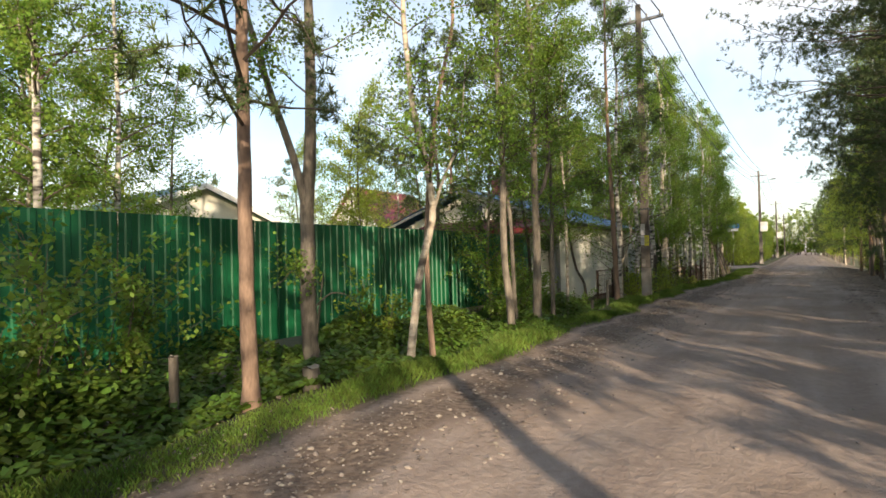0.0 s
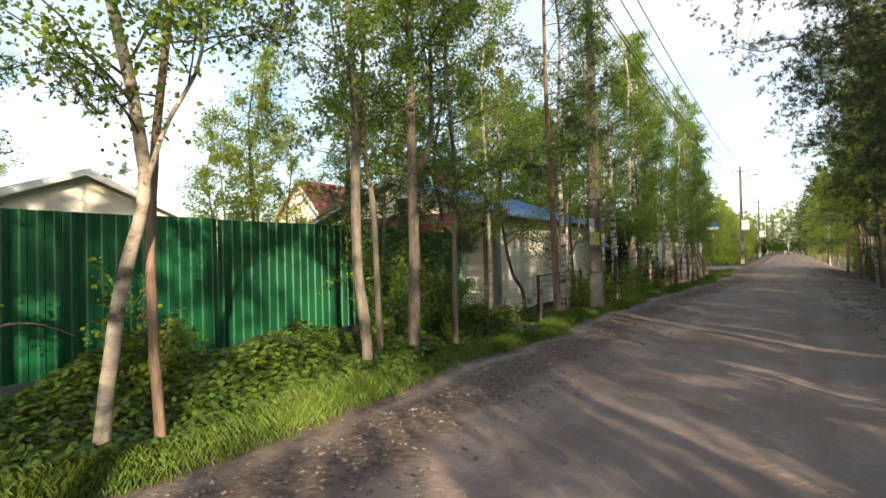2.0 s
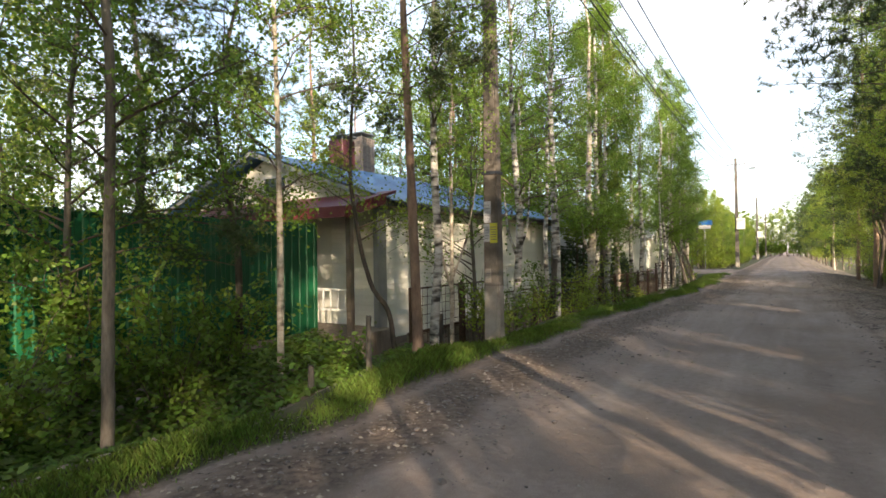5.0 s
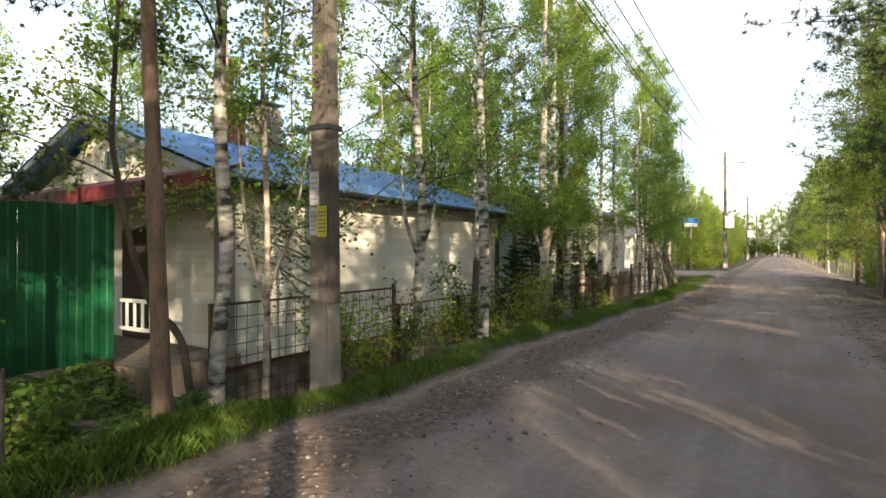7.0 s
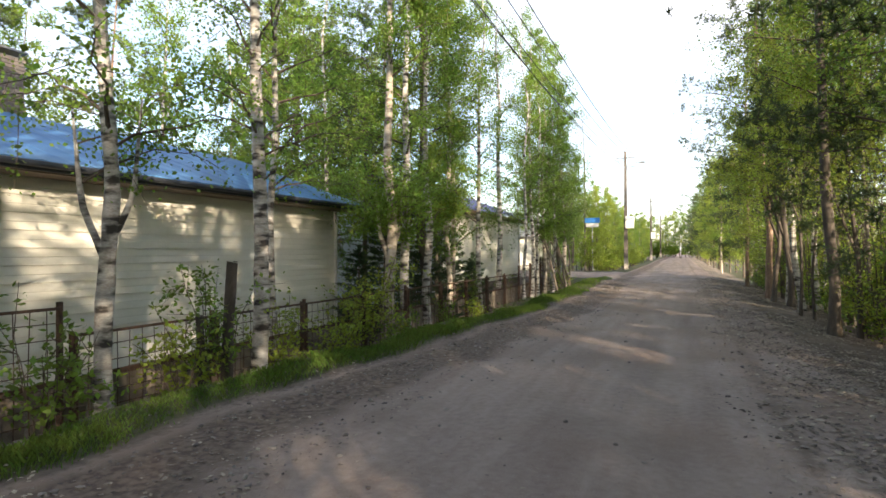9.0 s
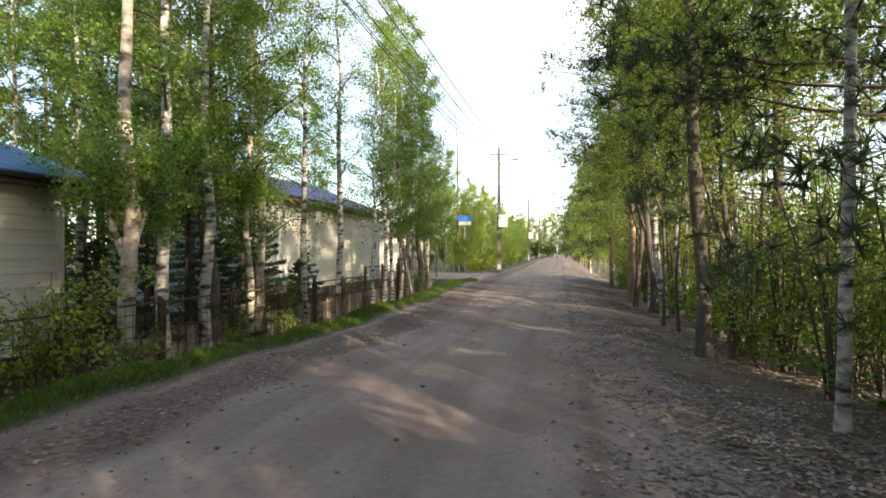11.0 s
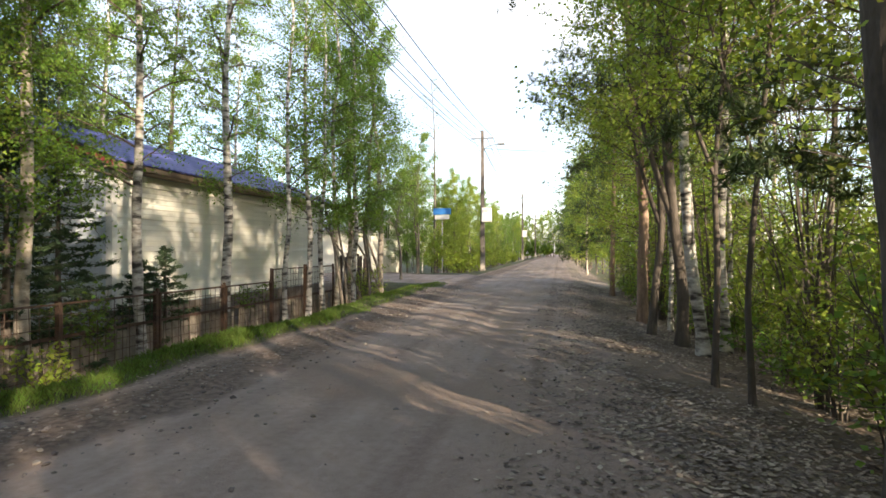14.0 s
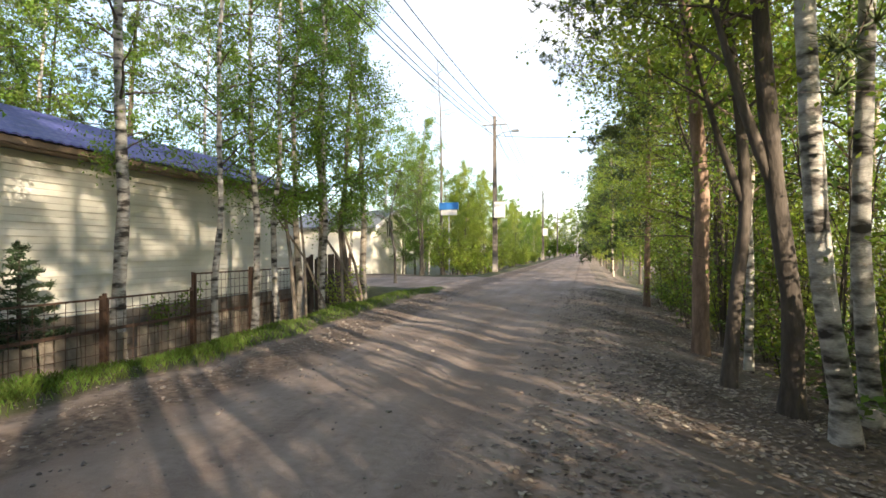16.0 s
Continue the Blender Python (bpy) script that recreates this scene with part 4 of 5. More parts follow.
V1 = "trees on the left verge"
gtree("pine", -4.38, 3.25, 10.5, 0.080, "slender pine with bare orange-brown trunk", 1, bends=((0, 0), (-0.03, 0.9), (-0.03, 2.8), (-0.03, 3.8)), side=(0.59, 0.81), crown_from=2.5, branches=34, reach=3.0, leaves=10500, corners=4, group=V1)
gtree("alder", -6.0, 5.58, 11.0, 0.125, "forked grey alder with crooked pale trunk", 2, bends=((0.04, 0), (-0.12, 0.7), (-0.15, 1.4), (-0.12, 2.4), (-0.15, 2.85), (-0.06, 3.3), (0.0, 4.5)), side=(0.0, 1.0), crown_from=4.2, branches=22, leaves=2200,
      limbs=(([(-0.15, 0, 2.75), (-0.30, 0, 3.39), (-0.68, 0, 4.13), (-1.2, 0, 5.5), (-1.4, 0, 7.0)], 0.065), ([(0.0, 0, 0.9), (0.10, 0, 1.4), (0.16, 0, 1.8)], 0.025), ([(-0.10, 0, 1.25), (0.30, 0, 1.5), (0.62, 0, 1.46), (0.9, 0, 1.3)], 0.018)), corners=4, group=V1)
gtree("pale", -4.65, 6.05, 10.0, 0.062, "crooked pale birch leaning over the grass", 3, bends=((0, 0), (0.07, 0.65), (0.2, 1.5), (0.41, 2.2), (0.30, 3.0), (0.12, 3.8), (0.03, 5.0)), side=(0.79, 0.61), crown_from=2.4, branches=28, leaves=3600, limbs=(([(0.38, 0, 2.2), (0.55, 0, 2.75), (0.75, 0.1, 3.2), (0.85, 0.1, 4.4)], 0.025),), corners=4, group=V1)
gtree("pine", -4.55, 6.50, 9.0, 0.048, "thin young pine with reddish trunk", 4, bends=((0, 0), (-0.05, 0.9), (-0.07, 1.7), (-0.01, 2.7), (0.14, 3.9), (0.42, 5.1)), side=(0.82, 0.58), crown_from=3.0, branches=16, leaves=3000, reach=1.1, corners=4, group=V1)
gtree("alder", -4.72, 9.42, 11.0, 0.078, "grey alder with a wounded red-brown trunk", 5, bends=((0, 0), (-0.06, 0.88), (-0.13, 1.35), (-0.14, 2.4), (-0.11, 3.2)), side=(0.61, 0.79), crown_from=3.0, branches=30, leaves=4200, corners=4, group=V1)
gtree("alder", -4.82, 9.80, 10.0, 0.048, "thin alder beside a thicker one", 6, bends=((0, 0), (-0.04, 1.3), (-0.06, 2.3), (-0.15, 2.9), (-0.22, 3.5)), side=(0.63, 0.78), crown_from=2.6, branches=26, leaves=3200, corners=4, group=V1)
gtree("alder", -4.55, 10.20, 11.0, 0.092, "forked alder with mossy grey trunk", 7, bends=((0, 0), (0.04, 1.5), (0.03, 2.6), (0.03, 3.7)), side=(0.69, 0.72), crown_from=2.2, branches=38, leaves=6000, limbs=(([(0.03, 0, 2.55), (0.27, 0, 2.82), (0.36, 0, 3.4), (0.32, 0, 4.5), (0.5, 0.3, 6.5)], 0.045),), corners=4, group=V1)
gtree("alder", -4.95, 12.0, 10.0, 0.055, "straight slim alder with grey trunk", 8, bends=((0, 0), (0.03, 1.9), (0.06, 3.4)), side=(0.79, 0.62), crown_from=2.0, branches=34, leaves=5000, corners=4, group=V1)
gtree("pale", -5.45, 14.3, 9.5, 0.050, "slim birch over dark undergrowth", 9, bends=((0, 0), (0.02, 2.0)), crown_from=2.2, branches=34, leaves=5000, corners=4, group=V1)
gtree("pine", -4.62, 16.15, 11.5, 0.082, "pine with straight reddish trunk by the pole", 10, bends=((0, 0), (-0.04, 1.25), (-0.07, 2.2), (-0.10, 3.1)), side=(0.52, 0.86), crown_from=3.2, branches=26, leaves=7000, reach=1.7, corners=4, group=V1)
gtree("birch", -4.75, 16.75, 10.5, 0.078, "birch with dark scarred white bark", 11, bends=((0, 0), (0.03, 0.76), (0.12, 1.7), (0.06, 2.6), (0.05, 3.6)), side=(0.55, 0.84), crown_from=2.8, branches=34, leaves=5200, corners=4, group=V1)
gtree("dark", -6.1, 16.9, 7.5, 0.050, "leaning crooked shrub tree by the porch", 12, bends=((0.45, 0.1), (0.3, 1.2), (0.02, 1.42), (-0.19, 2.1), (-0.39, 3.3)), side=(0.44, 0.9), crown_from=2.2, branches=24, leaves=3200, corners=4, group=V1)
gtree("pale", -4.85, 17.45, 9.0, 0.040, "thin double birch with open twigs", 13, bends=((0, 0), (0.03, 2.0)), crown_from=2.7, branches=26, leaves=1200, limbs=(([(0.02, 0, 1.2), (-0.2, 0, 2.0), (-0.3, 0, 3.4)], 0.03), ([(0.02, 0, 1.4), (0.3, 0, 2.1), (0.5, 0, 3.2)], 0.025)), corners=4, group=V1)
gtree("darkpine", -6.75, 14.7, 8.5, 0.060, "bushy dark pine beside the sheet fence", 14, crown_from=1.9, branches=40, reach=2.0, leaves=9000, corners=4, group=V1)
gtree("alder", -6.9, 12.6, 7.5, 0.05, "leafy young alder beside the sheet fence", 15, crown_from=1.2, branches=40, reach=1.5, leaves=5500, corners=4, group=V1)
V2 = "birches along the mesh fence"
for k, (kind, x, y, h, r, cf, lv) in enumerate((
        ("birch", -5.25, 21.0, 10.5, 0.075, 2.2, 5200), ("birch", -5.20, 23.25, 11.5, 0.095, 2.8, 5200), ("birch", -5.75, 24.3, 10.0, 0.060, 2.4, 4200), ("alder", -5.15, 18.75, 6.0, 0.035, 0.9, 1700),
        ("pale", -5.72, 28.0, 11.5, 0.110, 2.4, 6000), ("birch", -5.72, 28.9, 12.0, 0.095, 2.2, 6500), ("dark", -6.0, 30.5, 12.0, 0.12, 2.4, 6000), ("pale", -5.92, 32.3, 11.0, 0.080, 2.0, 6000),
        ("birch", -5.65, 29.9, 11.5, 0.09, 2.4, 5500), ("pale", -5.7, 31.4, 11.0, 0.070, 1.8, 5000), ("birch", -5.75, 34.3, 11.0, 0.075, 2.0, 4200), ("birch", -6.02, 37.1, 11.5, 0.095, 2.2, 4600),
        ("birch", -5.5, 40.2, 12.0, 0.065, 1.8, 5000), ("birch", -5.4, 41.0, 12.0, 0.060, 1.6, 5200), ("pale", -5.3, 41.7, 11.5, 0.070, 1.6, 5200), ("birch", -5.1, 42.6, 11.5, 0.065, 1.5, 5200),
        ("pale", -5.5, 43.4, 11.0, 0.075, 1.4, 5200), ("alder", -5.2, 44.2, 10.0, 0.075, 1.4, 5000), ("pale", -5.1, 45.4, 10.0, 0.09, 1.6, 5000), ("birch", -5.5, 38.9, 12.0, 0.055, 2.6, 4000))):
    gtree(kind, x, y, h, r * 1.3, {"birch": "birch with black-scarred white trunk by the fence", "pale": "old pale birch with rough greyish trunk", "alder": "young alder with thin grey stem", "dark": "tall tree with dark trunk by spruces"}[kind], 40 + k,
          bends=((0, 0), (0.08 * math.sin(k * 2.3), 1.2), (0.12 * math.sin(k * 1.7 + 1), 2.6), (0.1 * math.sin(k * 3.1), 4.0)), crown_from=max(cf, 2.9) if 20 < y < 26 or 34 < y < 39 else cf + (0.8 if y > 38 else 0.0), branches=34, leaves=int(lv * (0.62 if y < 26 else 0.72 if 34 < y < 39 else 1.25 if 27 < y < 34 else 0.95)), corners=4 if y < 30 else 3, leaf_scale=1.1 + 0.012 * max(0, y - 25), reach=2.0, group=V2,
          limbs=(([(0.03, 0, 1.9), (0.25, 0.05, 2.5), (0.3, 0.1, 3.6)], r * 0.55), ([(0.03, 0, 1.8), (-0.2, 0, 2.4), (-0.28, 0, 3.4)], r * 0.6)) if k in (0, 4) else ())

# ---- trees on the right side ----
V3 = "trees on the right side of the road"
for k, (x, y, h) in enumerate(((3.0, 11.4, 13.0), (3.2, 14.4, 12.5), (3.0, 17.6, 12.5))):
    gtree("darkpine", x, y, h, 0.12, "broad dark pine with boughs over the road", 130 + k, crown_from=2.5, branches=60, reach=4.2, leaves=26000, leaf_scale=0.95, group=V3)
LBL_R = {"brown": "stout tree with rough dark brown trunk", "pine": "tall pine with reddish flaking bark", "darkpine": "tall pine with dark trunk at the litter bank", "birch": "birch with white black-marked trunk", "dark": "dark-trunked tree with fresh yellow-green leaves", "alder": "grey-trunked tree with fresh leaves", "pale": "pale grey birch with dull bark"}
R_SIDE = (0.97, 0.25)
for k, (kind, x, y, h, r, cf, lv, bends) in enumerate((
        ("pine", 2.66, 23.32, 13.0, 0.085, 3.4, 8000, ((0.02, 1.2), (0.0, 2.4), (-0.05, 3.6))),
        ("birch", 3.36, 26.04, 12.0, 0.070, 3.2, 4500, ((0.03, 1.2), (0.08, 2.4), (0.10, 3.8))),
        ("birch", 3.58, 25.7, 12.0, 0.055, 3.2, 3500, ((0.02, 1.2), (0.14, 3.0))),
        ("brown", 2.94, 28.93, 13.0, 0.122, 4.2, 4500, ((0.0, 0.5), (0.02, 1.0), (-0.04, 1.6), (-0.11, 2.4), (-0.14, 3.4), (-0.16, 4.4))),
        ("dark", 3.41, 29.29, 10.0, 0.056, 2.6, 4200, ((0.0, 0.7), (-0.02, 1.5), (-0.14, 2.5), (-0.2, 3.6))),
        ("dark", 3.93, 29.95, 9.0, 0.045, 2.0, 4200, ((0.05, 1.2), (0.16, 3.0))),
        ("dark", 2.99, 32.23, 10.0, 0.042, 2.2, 4500, ((0.04, 1.2), (0.0, 2.2), (0.12, 3.4))),
        ("dark", 3.15, 31.6, 8.5, 0.038, 1.8, 3200, ((-0.05, 1.0), (0.06, 2.2), (0.2, 3.6))),
        ("dark", 2.89, 35.53, 12.0, 0.080, 2.9, 4500, ((0.05, 0.7), (0.19, 1.7), (0.14, 2.6), (0.05, 3.3), (-0.12, 4.2))),
        ("dark", 3.22, 34.88, 12.0, 0.108, 3.0, 4500, ((0.03, 0.8), (-0.12, 1.9), (-0.22, 3.0), (-0.30, 4.3))),
        ("birch", 3.40, 34.31, 13.0, 0.105, 3.6, 4500, ((-0.05, 0.4), (-0.14, 0.9), (-0.21, 1.5), (-0.26, 2.4), (-0.30, 3.3), (-0.25, 4.6))),
        ("birch", 3.88, 35.04, 12.5, 0.100, 3.4, 4500, ((-0.04, 0.7), (-0.10, 1.6), (-0.06, 2.5), (-0.02, 3.4))),
        ("pine", 3.06, 37.69, 13.5, 0.135, 2.9, 9000, ((0.0, 1.2), (0.04, 2.2), (-0.08, 3.6), (-0.20, 4.8))),
        ("birch", 3.46, 37.0, 11.5, 0.060, 2.8, 4000, ((0.03, 1.4), (-0.06, 3.0))),
        ("pine", 3.07, 44.23, 12.0, 0.100, 2.6, 8000, ((0.02, 1.5), (0.06, 3.5))),
        ("dark", 3.5, 40.0, 10.0, 0.056, 1.4, 5000, ((0.04, 1.4), (-0.08, 3.0))),
        ("pale", 3.9, 38.6, 11.0, 0.056, 1.6, 5000, ((-0.03, 1.4), (0.08, 3.0))),
        ("alder", 3.9, 30.8, 10.0, 0.048, 1.8, 4500, ((0.05, 1.4), (-0.04, 3.0))),
        ("dark", 3.7, 42.0, 10.0, 0.056, 1.2, 5500, ((0.0, 1.4), (0.1, 3.0))),
        ("birch", 4.3, 36.4, 11.0, 0.056, 1.8, 4500, ((0.04, 1.4), (0.0, 3.0))),
        ("alder", 4.5, 33.2, 10.5, 0.05, 2.0, 4200, ((-0.05, 1.4), (0.05, 3.0))),
        ("birch", 4.6, 27.6, 11.0, 0.05, 2.4, 4200, ((0.05, 1.4), (0.1, 3.0))))):
    gtree(kind, x, y, h, r * 0.82, LBL_R[kind], 80 + k, bends=((0, 0),) + bends, side=R_SIDE, crown_from=max(cf, 3.2) if y < 36 else cf, branches=40, leaves=int(lv * (0.95 if y < 36 else 1.1)), corners=4, reach=2.8 if "pine" in kind else 2.2, leaf_scale=1.15 if "pine" in kind else 1.05, group=V3,
          limbs=(([(bends[1][0], 0, bends[1][1]), (bends[1][0] - 0.25, 0.05, bends[1][1] + 0.7), (bends[1][0] - 0.6, 0.1, bends[1][1] + 2.0)], r * 0.55), ([(bends[-1][0], 0, bends[-1][1]), (bends[-1][0] + 0.4, 0.1, bends[-1][1] + 0.8), (bends[-1][0] + 0.7, 0.2, bends[-1][1] + 2.0)], r * 0.5)) if kind == "dark" else ())

# ---- shared trees for the wood, the gardens and the distance ----
PROTO = {}
for k, (key, kind, h, r, cf, lv, ls, rc) in enumerate((
        ("birch_a", "birch", 11.5, 0.09, 2.0, 4300, 1.6, 1.9), ("birch_b", "pale", 10.0, 0.08, 1.4, 4300, 1.6, 1.9), ("alder_a", "alder", 9.5, 0.08, 1.0, 4300, 1.6, 2.0),
        ("young_a", "dark", 9.0, 0.07, 0.8, 4300, 1.6, 2.0), ("young_b", "dark", 7.0, 0.05, 0.5, 3800, 1.5, 1.7), ("pine_a", "pine", 13.0, 0.13, 3.0, 8500, 1.5, 2.8), ("pine_b", "darkpine", 11.0, 0.12, 1.8, 8500, 1.5, 3.0))):
    PROTO[key] = (tree(kind, 60 + 6 * k, -60, gz_at(60 + 6 * k, -60), h, r, "", 200 + k, crown_from=cf, branches=36, leaves=lv, leaf_scale=ls, reach=rc), kind)


def wood(key, x, y, s, rz, label, group):
    ob, kind = PROTO[key]
    c = copy_thing(ob, pose(x, y, gz_at(x, y) - 0.05, 0, 0, rz) @ Matrix.Diagonal((s, s, s, 1)))
    return tagged(c, label, "tree", group)


rw = random.Random(11)
LBL_W = {"birch_a": "birch with thin spring leaves", "birch_b": "pale-trunked birch with spring leaves", "alder_a": "alder with fresh green leaves", "young_a": "young tree with yellow-green spring leaves",
         "young_b": "small young tree with yellow-green leaves", "pine_a": "tall pine with open crown", "pine_b": "dark pine with broad crown"}
# right side, past the near row
y = 45.5
while y < 150:
    key = rw.choice(("young_a", "alder_a", "pine_b", "birch_b", "young_a", "pine_b"))
    wood(key, 4.4 + rw.uniform(-0.4, 1.2) - (0.9 if y > 60 else 0), y, rw.uniform(0.8, 1.05), rw.uniform(0, 360), LBL_W[key], "wood on the right of the road")
    y += rw.uniform(1.5, 2.6)
for k in range(8):
    key = rw.choice(("young_a", "young_b", "young_b", "alder_a", "birch_a", "birch_b"))
    wood(key, rw.uniform(6.4, 9.0), 23 + k * 3.8, rw.uniform(0.6, 1.0), rw.uniform(0, 360), LBL_W[key], "wood on the right of the road")
# unseen trees added behind the wood's edge to keep sun off the road
for k in range(15):
    key = rw.choice(("young_a", "young_b", "alder_a", "young_a", "birch_b", "pine_b"))
    wood(key, rw.uniform(8.0, 14.5), 1 + k * 1.2, rw.uniform(0.65, 1.0), rw.uniform(0, 360), LBL_W[key], "wood on the right of the road")
# right side: mostly unseen trees added to shade fence and road, gaps pass low sun
for x, y, key, s in ((3.6, 14.5, "pine_b", 1.05), (4.2, 19.5, "pine_b", 1.0), (3.9, 9.5, "pine_a", 1.0), (3.8, 17.0, "birch_b", 0.9), (4.6, -6.0, "pine_a", 1.05), (5.0, -2.5, "pine_a", 1.0), (6.5, 12.0, "young_a", 0.8), (6.5, 22.5, "alder_a", 0.8), (7.5, -9.0, "pine_a", 1.1), (4.4, 21.5, "birch_a", 0.9), (3.7, 22.3, "pine_a", 0.95), (4.0, 40.8, "pine_b", 0.9), (4.4, 26.5, "pine_b", 1.0), (4.7, 31.2, "pine_b", 1.0), (4.3, 22.9, "pine_b", 1.0), (5.6, 1.6, "pine_b", 0.95), (7.2, 0.4, "alder_a", 1.0), (6.4, 2.6, "alder_a", 0.95), (8.6, -0.6, "pine_b", 0.95), (5.6, -8.6, "pine_b", 0.9), (6.8, -9.6, "alder_a", 0.95), (6.8, 14.0, "young_a", 0.9), (7.2, 17.5, "alder_a", 0.85), (8.4, 20.0, "young_a", 0.9), (6.0, 19.0, "young_b", 0.95), (7.8, 15.6, "alder_a", 0.9), (6.0, -11.0, "alder_a", 1.0), (8.0, -15.0, "alder_a", 1.1), (6.5, -17.5, "young_a", 1.1), (9.0, -20.0, "alder_a", 1.1), (7.0, -13.5, "young_a", 1.0), (5.0, 3.0, "alder_a", 0.95), (5.8, 5.2, "young_a", 0.95), (5.0, 7.2, "alder_a", 0.95), (5.6, 16.0, "young_a", 0.9), (5.6, 10.2, "young_b", 1.0)):
    wood(key, x, y, s, rw.uniform(0, 360), LBL_W[key], "wood on the right of the road")
# left side, beyond the side road
y = 57.5
while y < 150:
    key = rw.choice(("birch_a", "young_a", "alder_a", "birch_b", "young_a"))
    wood(key, -6.2 + rw.uniform(-1.6, 0.6), y, rw.uniform(0.62, 0.95), rw.uniform(0, 360), LBL_W[key], "trees on the left beyond the side road")
    y += rw.uniform(1.7, 3.0)
# the far end of the road
for k in range(16):
    key = rw.choice(("young_a", "alder_a", "birch_a", "pine_b"))
    wood(key, -16 + k * 2.2 + rw.uniform(-0.6, 0.6), 156 + rw.uniform(0, 14), rw.uniform(0.95, 1.25), rw.uniform(0, 360), LBL_W[key], "far trees closing the road")
for k in range(8):
    key = rw.choice(("birch_a", "alder_a", "young_a"))
    wood(key, -8.5 - rw.uniform(0, 6), 58 + k * 4.5, rw.uniform(0.8, 1.05), rw.uniform(0, 360), LBL_W[key], "trees on the left beyond the side road")
for k in range(22):
    key = rw.choice(("young_a", "alder_a", "young_b"))
    wood(key, -13 + k * 1.2, 146 + rw.uniform(0, 8), rw.uniform(0.9, 1.15), rw.uniform(0, 360), LBL_W[key], "far trees closing the road")
for k in range(12):
    key = rw.choice(("young_a", "birch_b", "young_b", "alder_a"))
    wood(key, -5.6 - rw.uniform(0, 3.5), 60.0 + k * 1.7, rw.uniform(0.6, 0.85), rw.uniform(0, 360), LBL_W[key], "trees on the left beyond the side road")
# gardens behind the fence and the houses
for x, y, key, s in ((-10.2, 3.6, "birch_a", 1.0), (-10.6, 1.2, "birch_b", 1.05), (-12.0, -1.0, "birch_a", 1.1), (-14.5, 5.0, "birch_b", 0.9), (-18.0, 6.0, "birch_a", 1.0), (-10.4, 15.2, "pine_b", 0.85), (-12.6, 14.0, "young_a", 0.88), (-14.2, 15.4, "young_a", 0.82), (-13.4, 4.6, "birch_b", 1.0), (-15.0, 6.8, "young_a", 0.9), (-17.0, 39.0, "pine_b", 1.3), (-16.0, 36.0, "pine_a", 1.15), (-16.5, 25.5, "pine_a", 1.0), (-16, 22, "alder_a", 1.0), (-14.8, 29.5, "birch_a", 1.1), (-9.6, 34.6, "pine_a", 0.9), (-15.5, 41.0, "alder_a", 1.25), (-14.8, 46.5, "pine_b", 1.2), (-17.0, 45.0, "alder_a", 1.35), (-18.0, 40.0, "pine_b", 1.35), (-14.8, 38.5, "pine_b", 1.15), (-15.0, 43.0, "birch_a", 1.15), (-14.6, 35.2, "alder_a", 1.15), (-12.5, 47.5, "birch_a", 1.1), (-11.5, 31.0, "birch_b", 1.05), (-11.0, 5.2, "birch_a", 0.85), (-12.5, 2.0, "birch_b", 1.0), (-13, 7.5, "alder_a", 0.75), (-17.5, 16.0, "young_a", 0.78), (-16.5, 18.5, "young_a", 0.85), (-24, 21, "pine_b", 0.75), (-22, 9, "birch_a", 0.9), (-26.0, 16.5, "pine_b", 0.62),
                     (-14, 0.0, "alder_a", 1.0), (-19, 24, "birch_a", 0.9), (-18, 30, "pine_a", 0.9), (-15.0, 32.5, "birch_b", 1.0), (-10.5, 32.0, "alder_a", 0.95), (-9.3, 30.6, "birch_a", 1.0), (-17.5, 37, "pine_a", 0.95),
                     (-16, 42, "birch_a", 1.05), (-15, 46.5, "birch_b", 1.0), (-13, 50.0, "birch_a", 0.9), (-17.5, 27.0, "birch_b", 0.95), (-21, 35, "alder_a", 1.0), (-10.0, 33.8, "pine_b", 0.9), (-30, 28, "birch_a", 1.0), (-28, 8, "birch_a", 1.0), (-32, 14, "alder_a", 0.9), (-15.5, 57, "birch_a", 0.8), (-10, 64, "birch_a", 0.9), (-13, 68, "alder_a", 1.0), (-22, 48, "birch_b", 1.0)):
    wood(key, x, y, s, rw.uniform(0, 360), LBL_W[key], "garden trees behind the fence")
for ob, kind in PROTO.values():
    for o in (*ob.children_recursive, ob):
        bpy.data.objects.remove(o)
# thin bare tall trees at the side road
for k, (x, y, h) in enumerate(((-6.3, 59.6, 12.5), (-6.9, 57.4, 6.5), (-5.7, 50.0, 5.0))):
    gtree("alder", x, y, h, 0.10 if k == 0 else 0.06, "tall thin tree with sparse bare twigs", 300 + k, crown_from=h * 0.4, branches=26, leaves=420, reach=1.6, group="bare trees by the side road")

# ---- spruces ----
for k, (x, y, h) in enumerate(((-6.7, 29.6, 3.4), (-6.9, 31.0, 4.2), (-6.6, 32.6, 3.8), (-7.1, 33.9, 3.6), (-6.3, 34.9, 1.8), (-6.6, 35.9, 2.0), (-6.9, 28.6, 2.2))):
    spruce(x, y, gz_at(x, y), h, 400 + k, "dark green young spruce behind the mesh fence", "young spruces", 0.40)

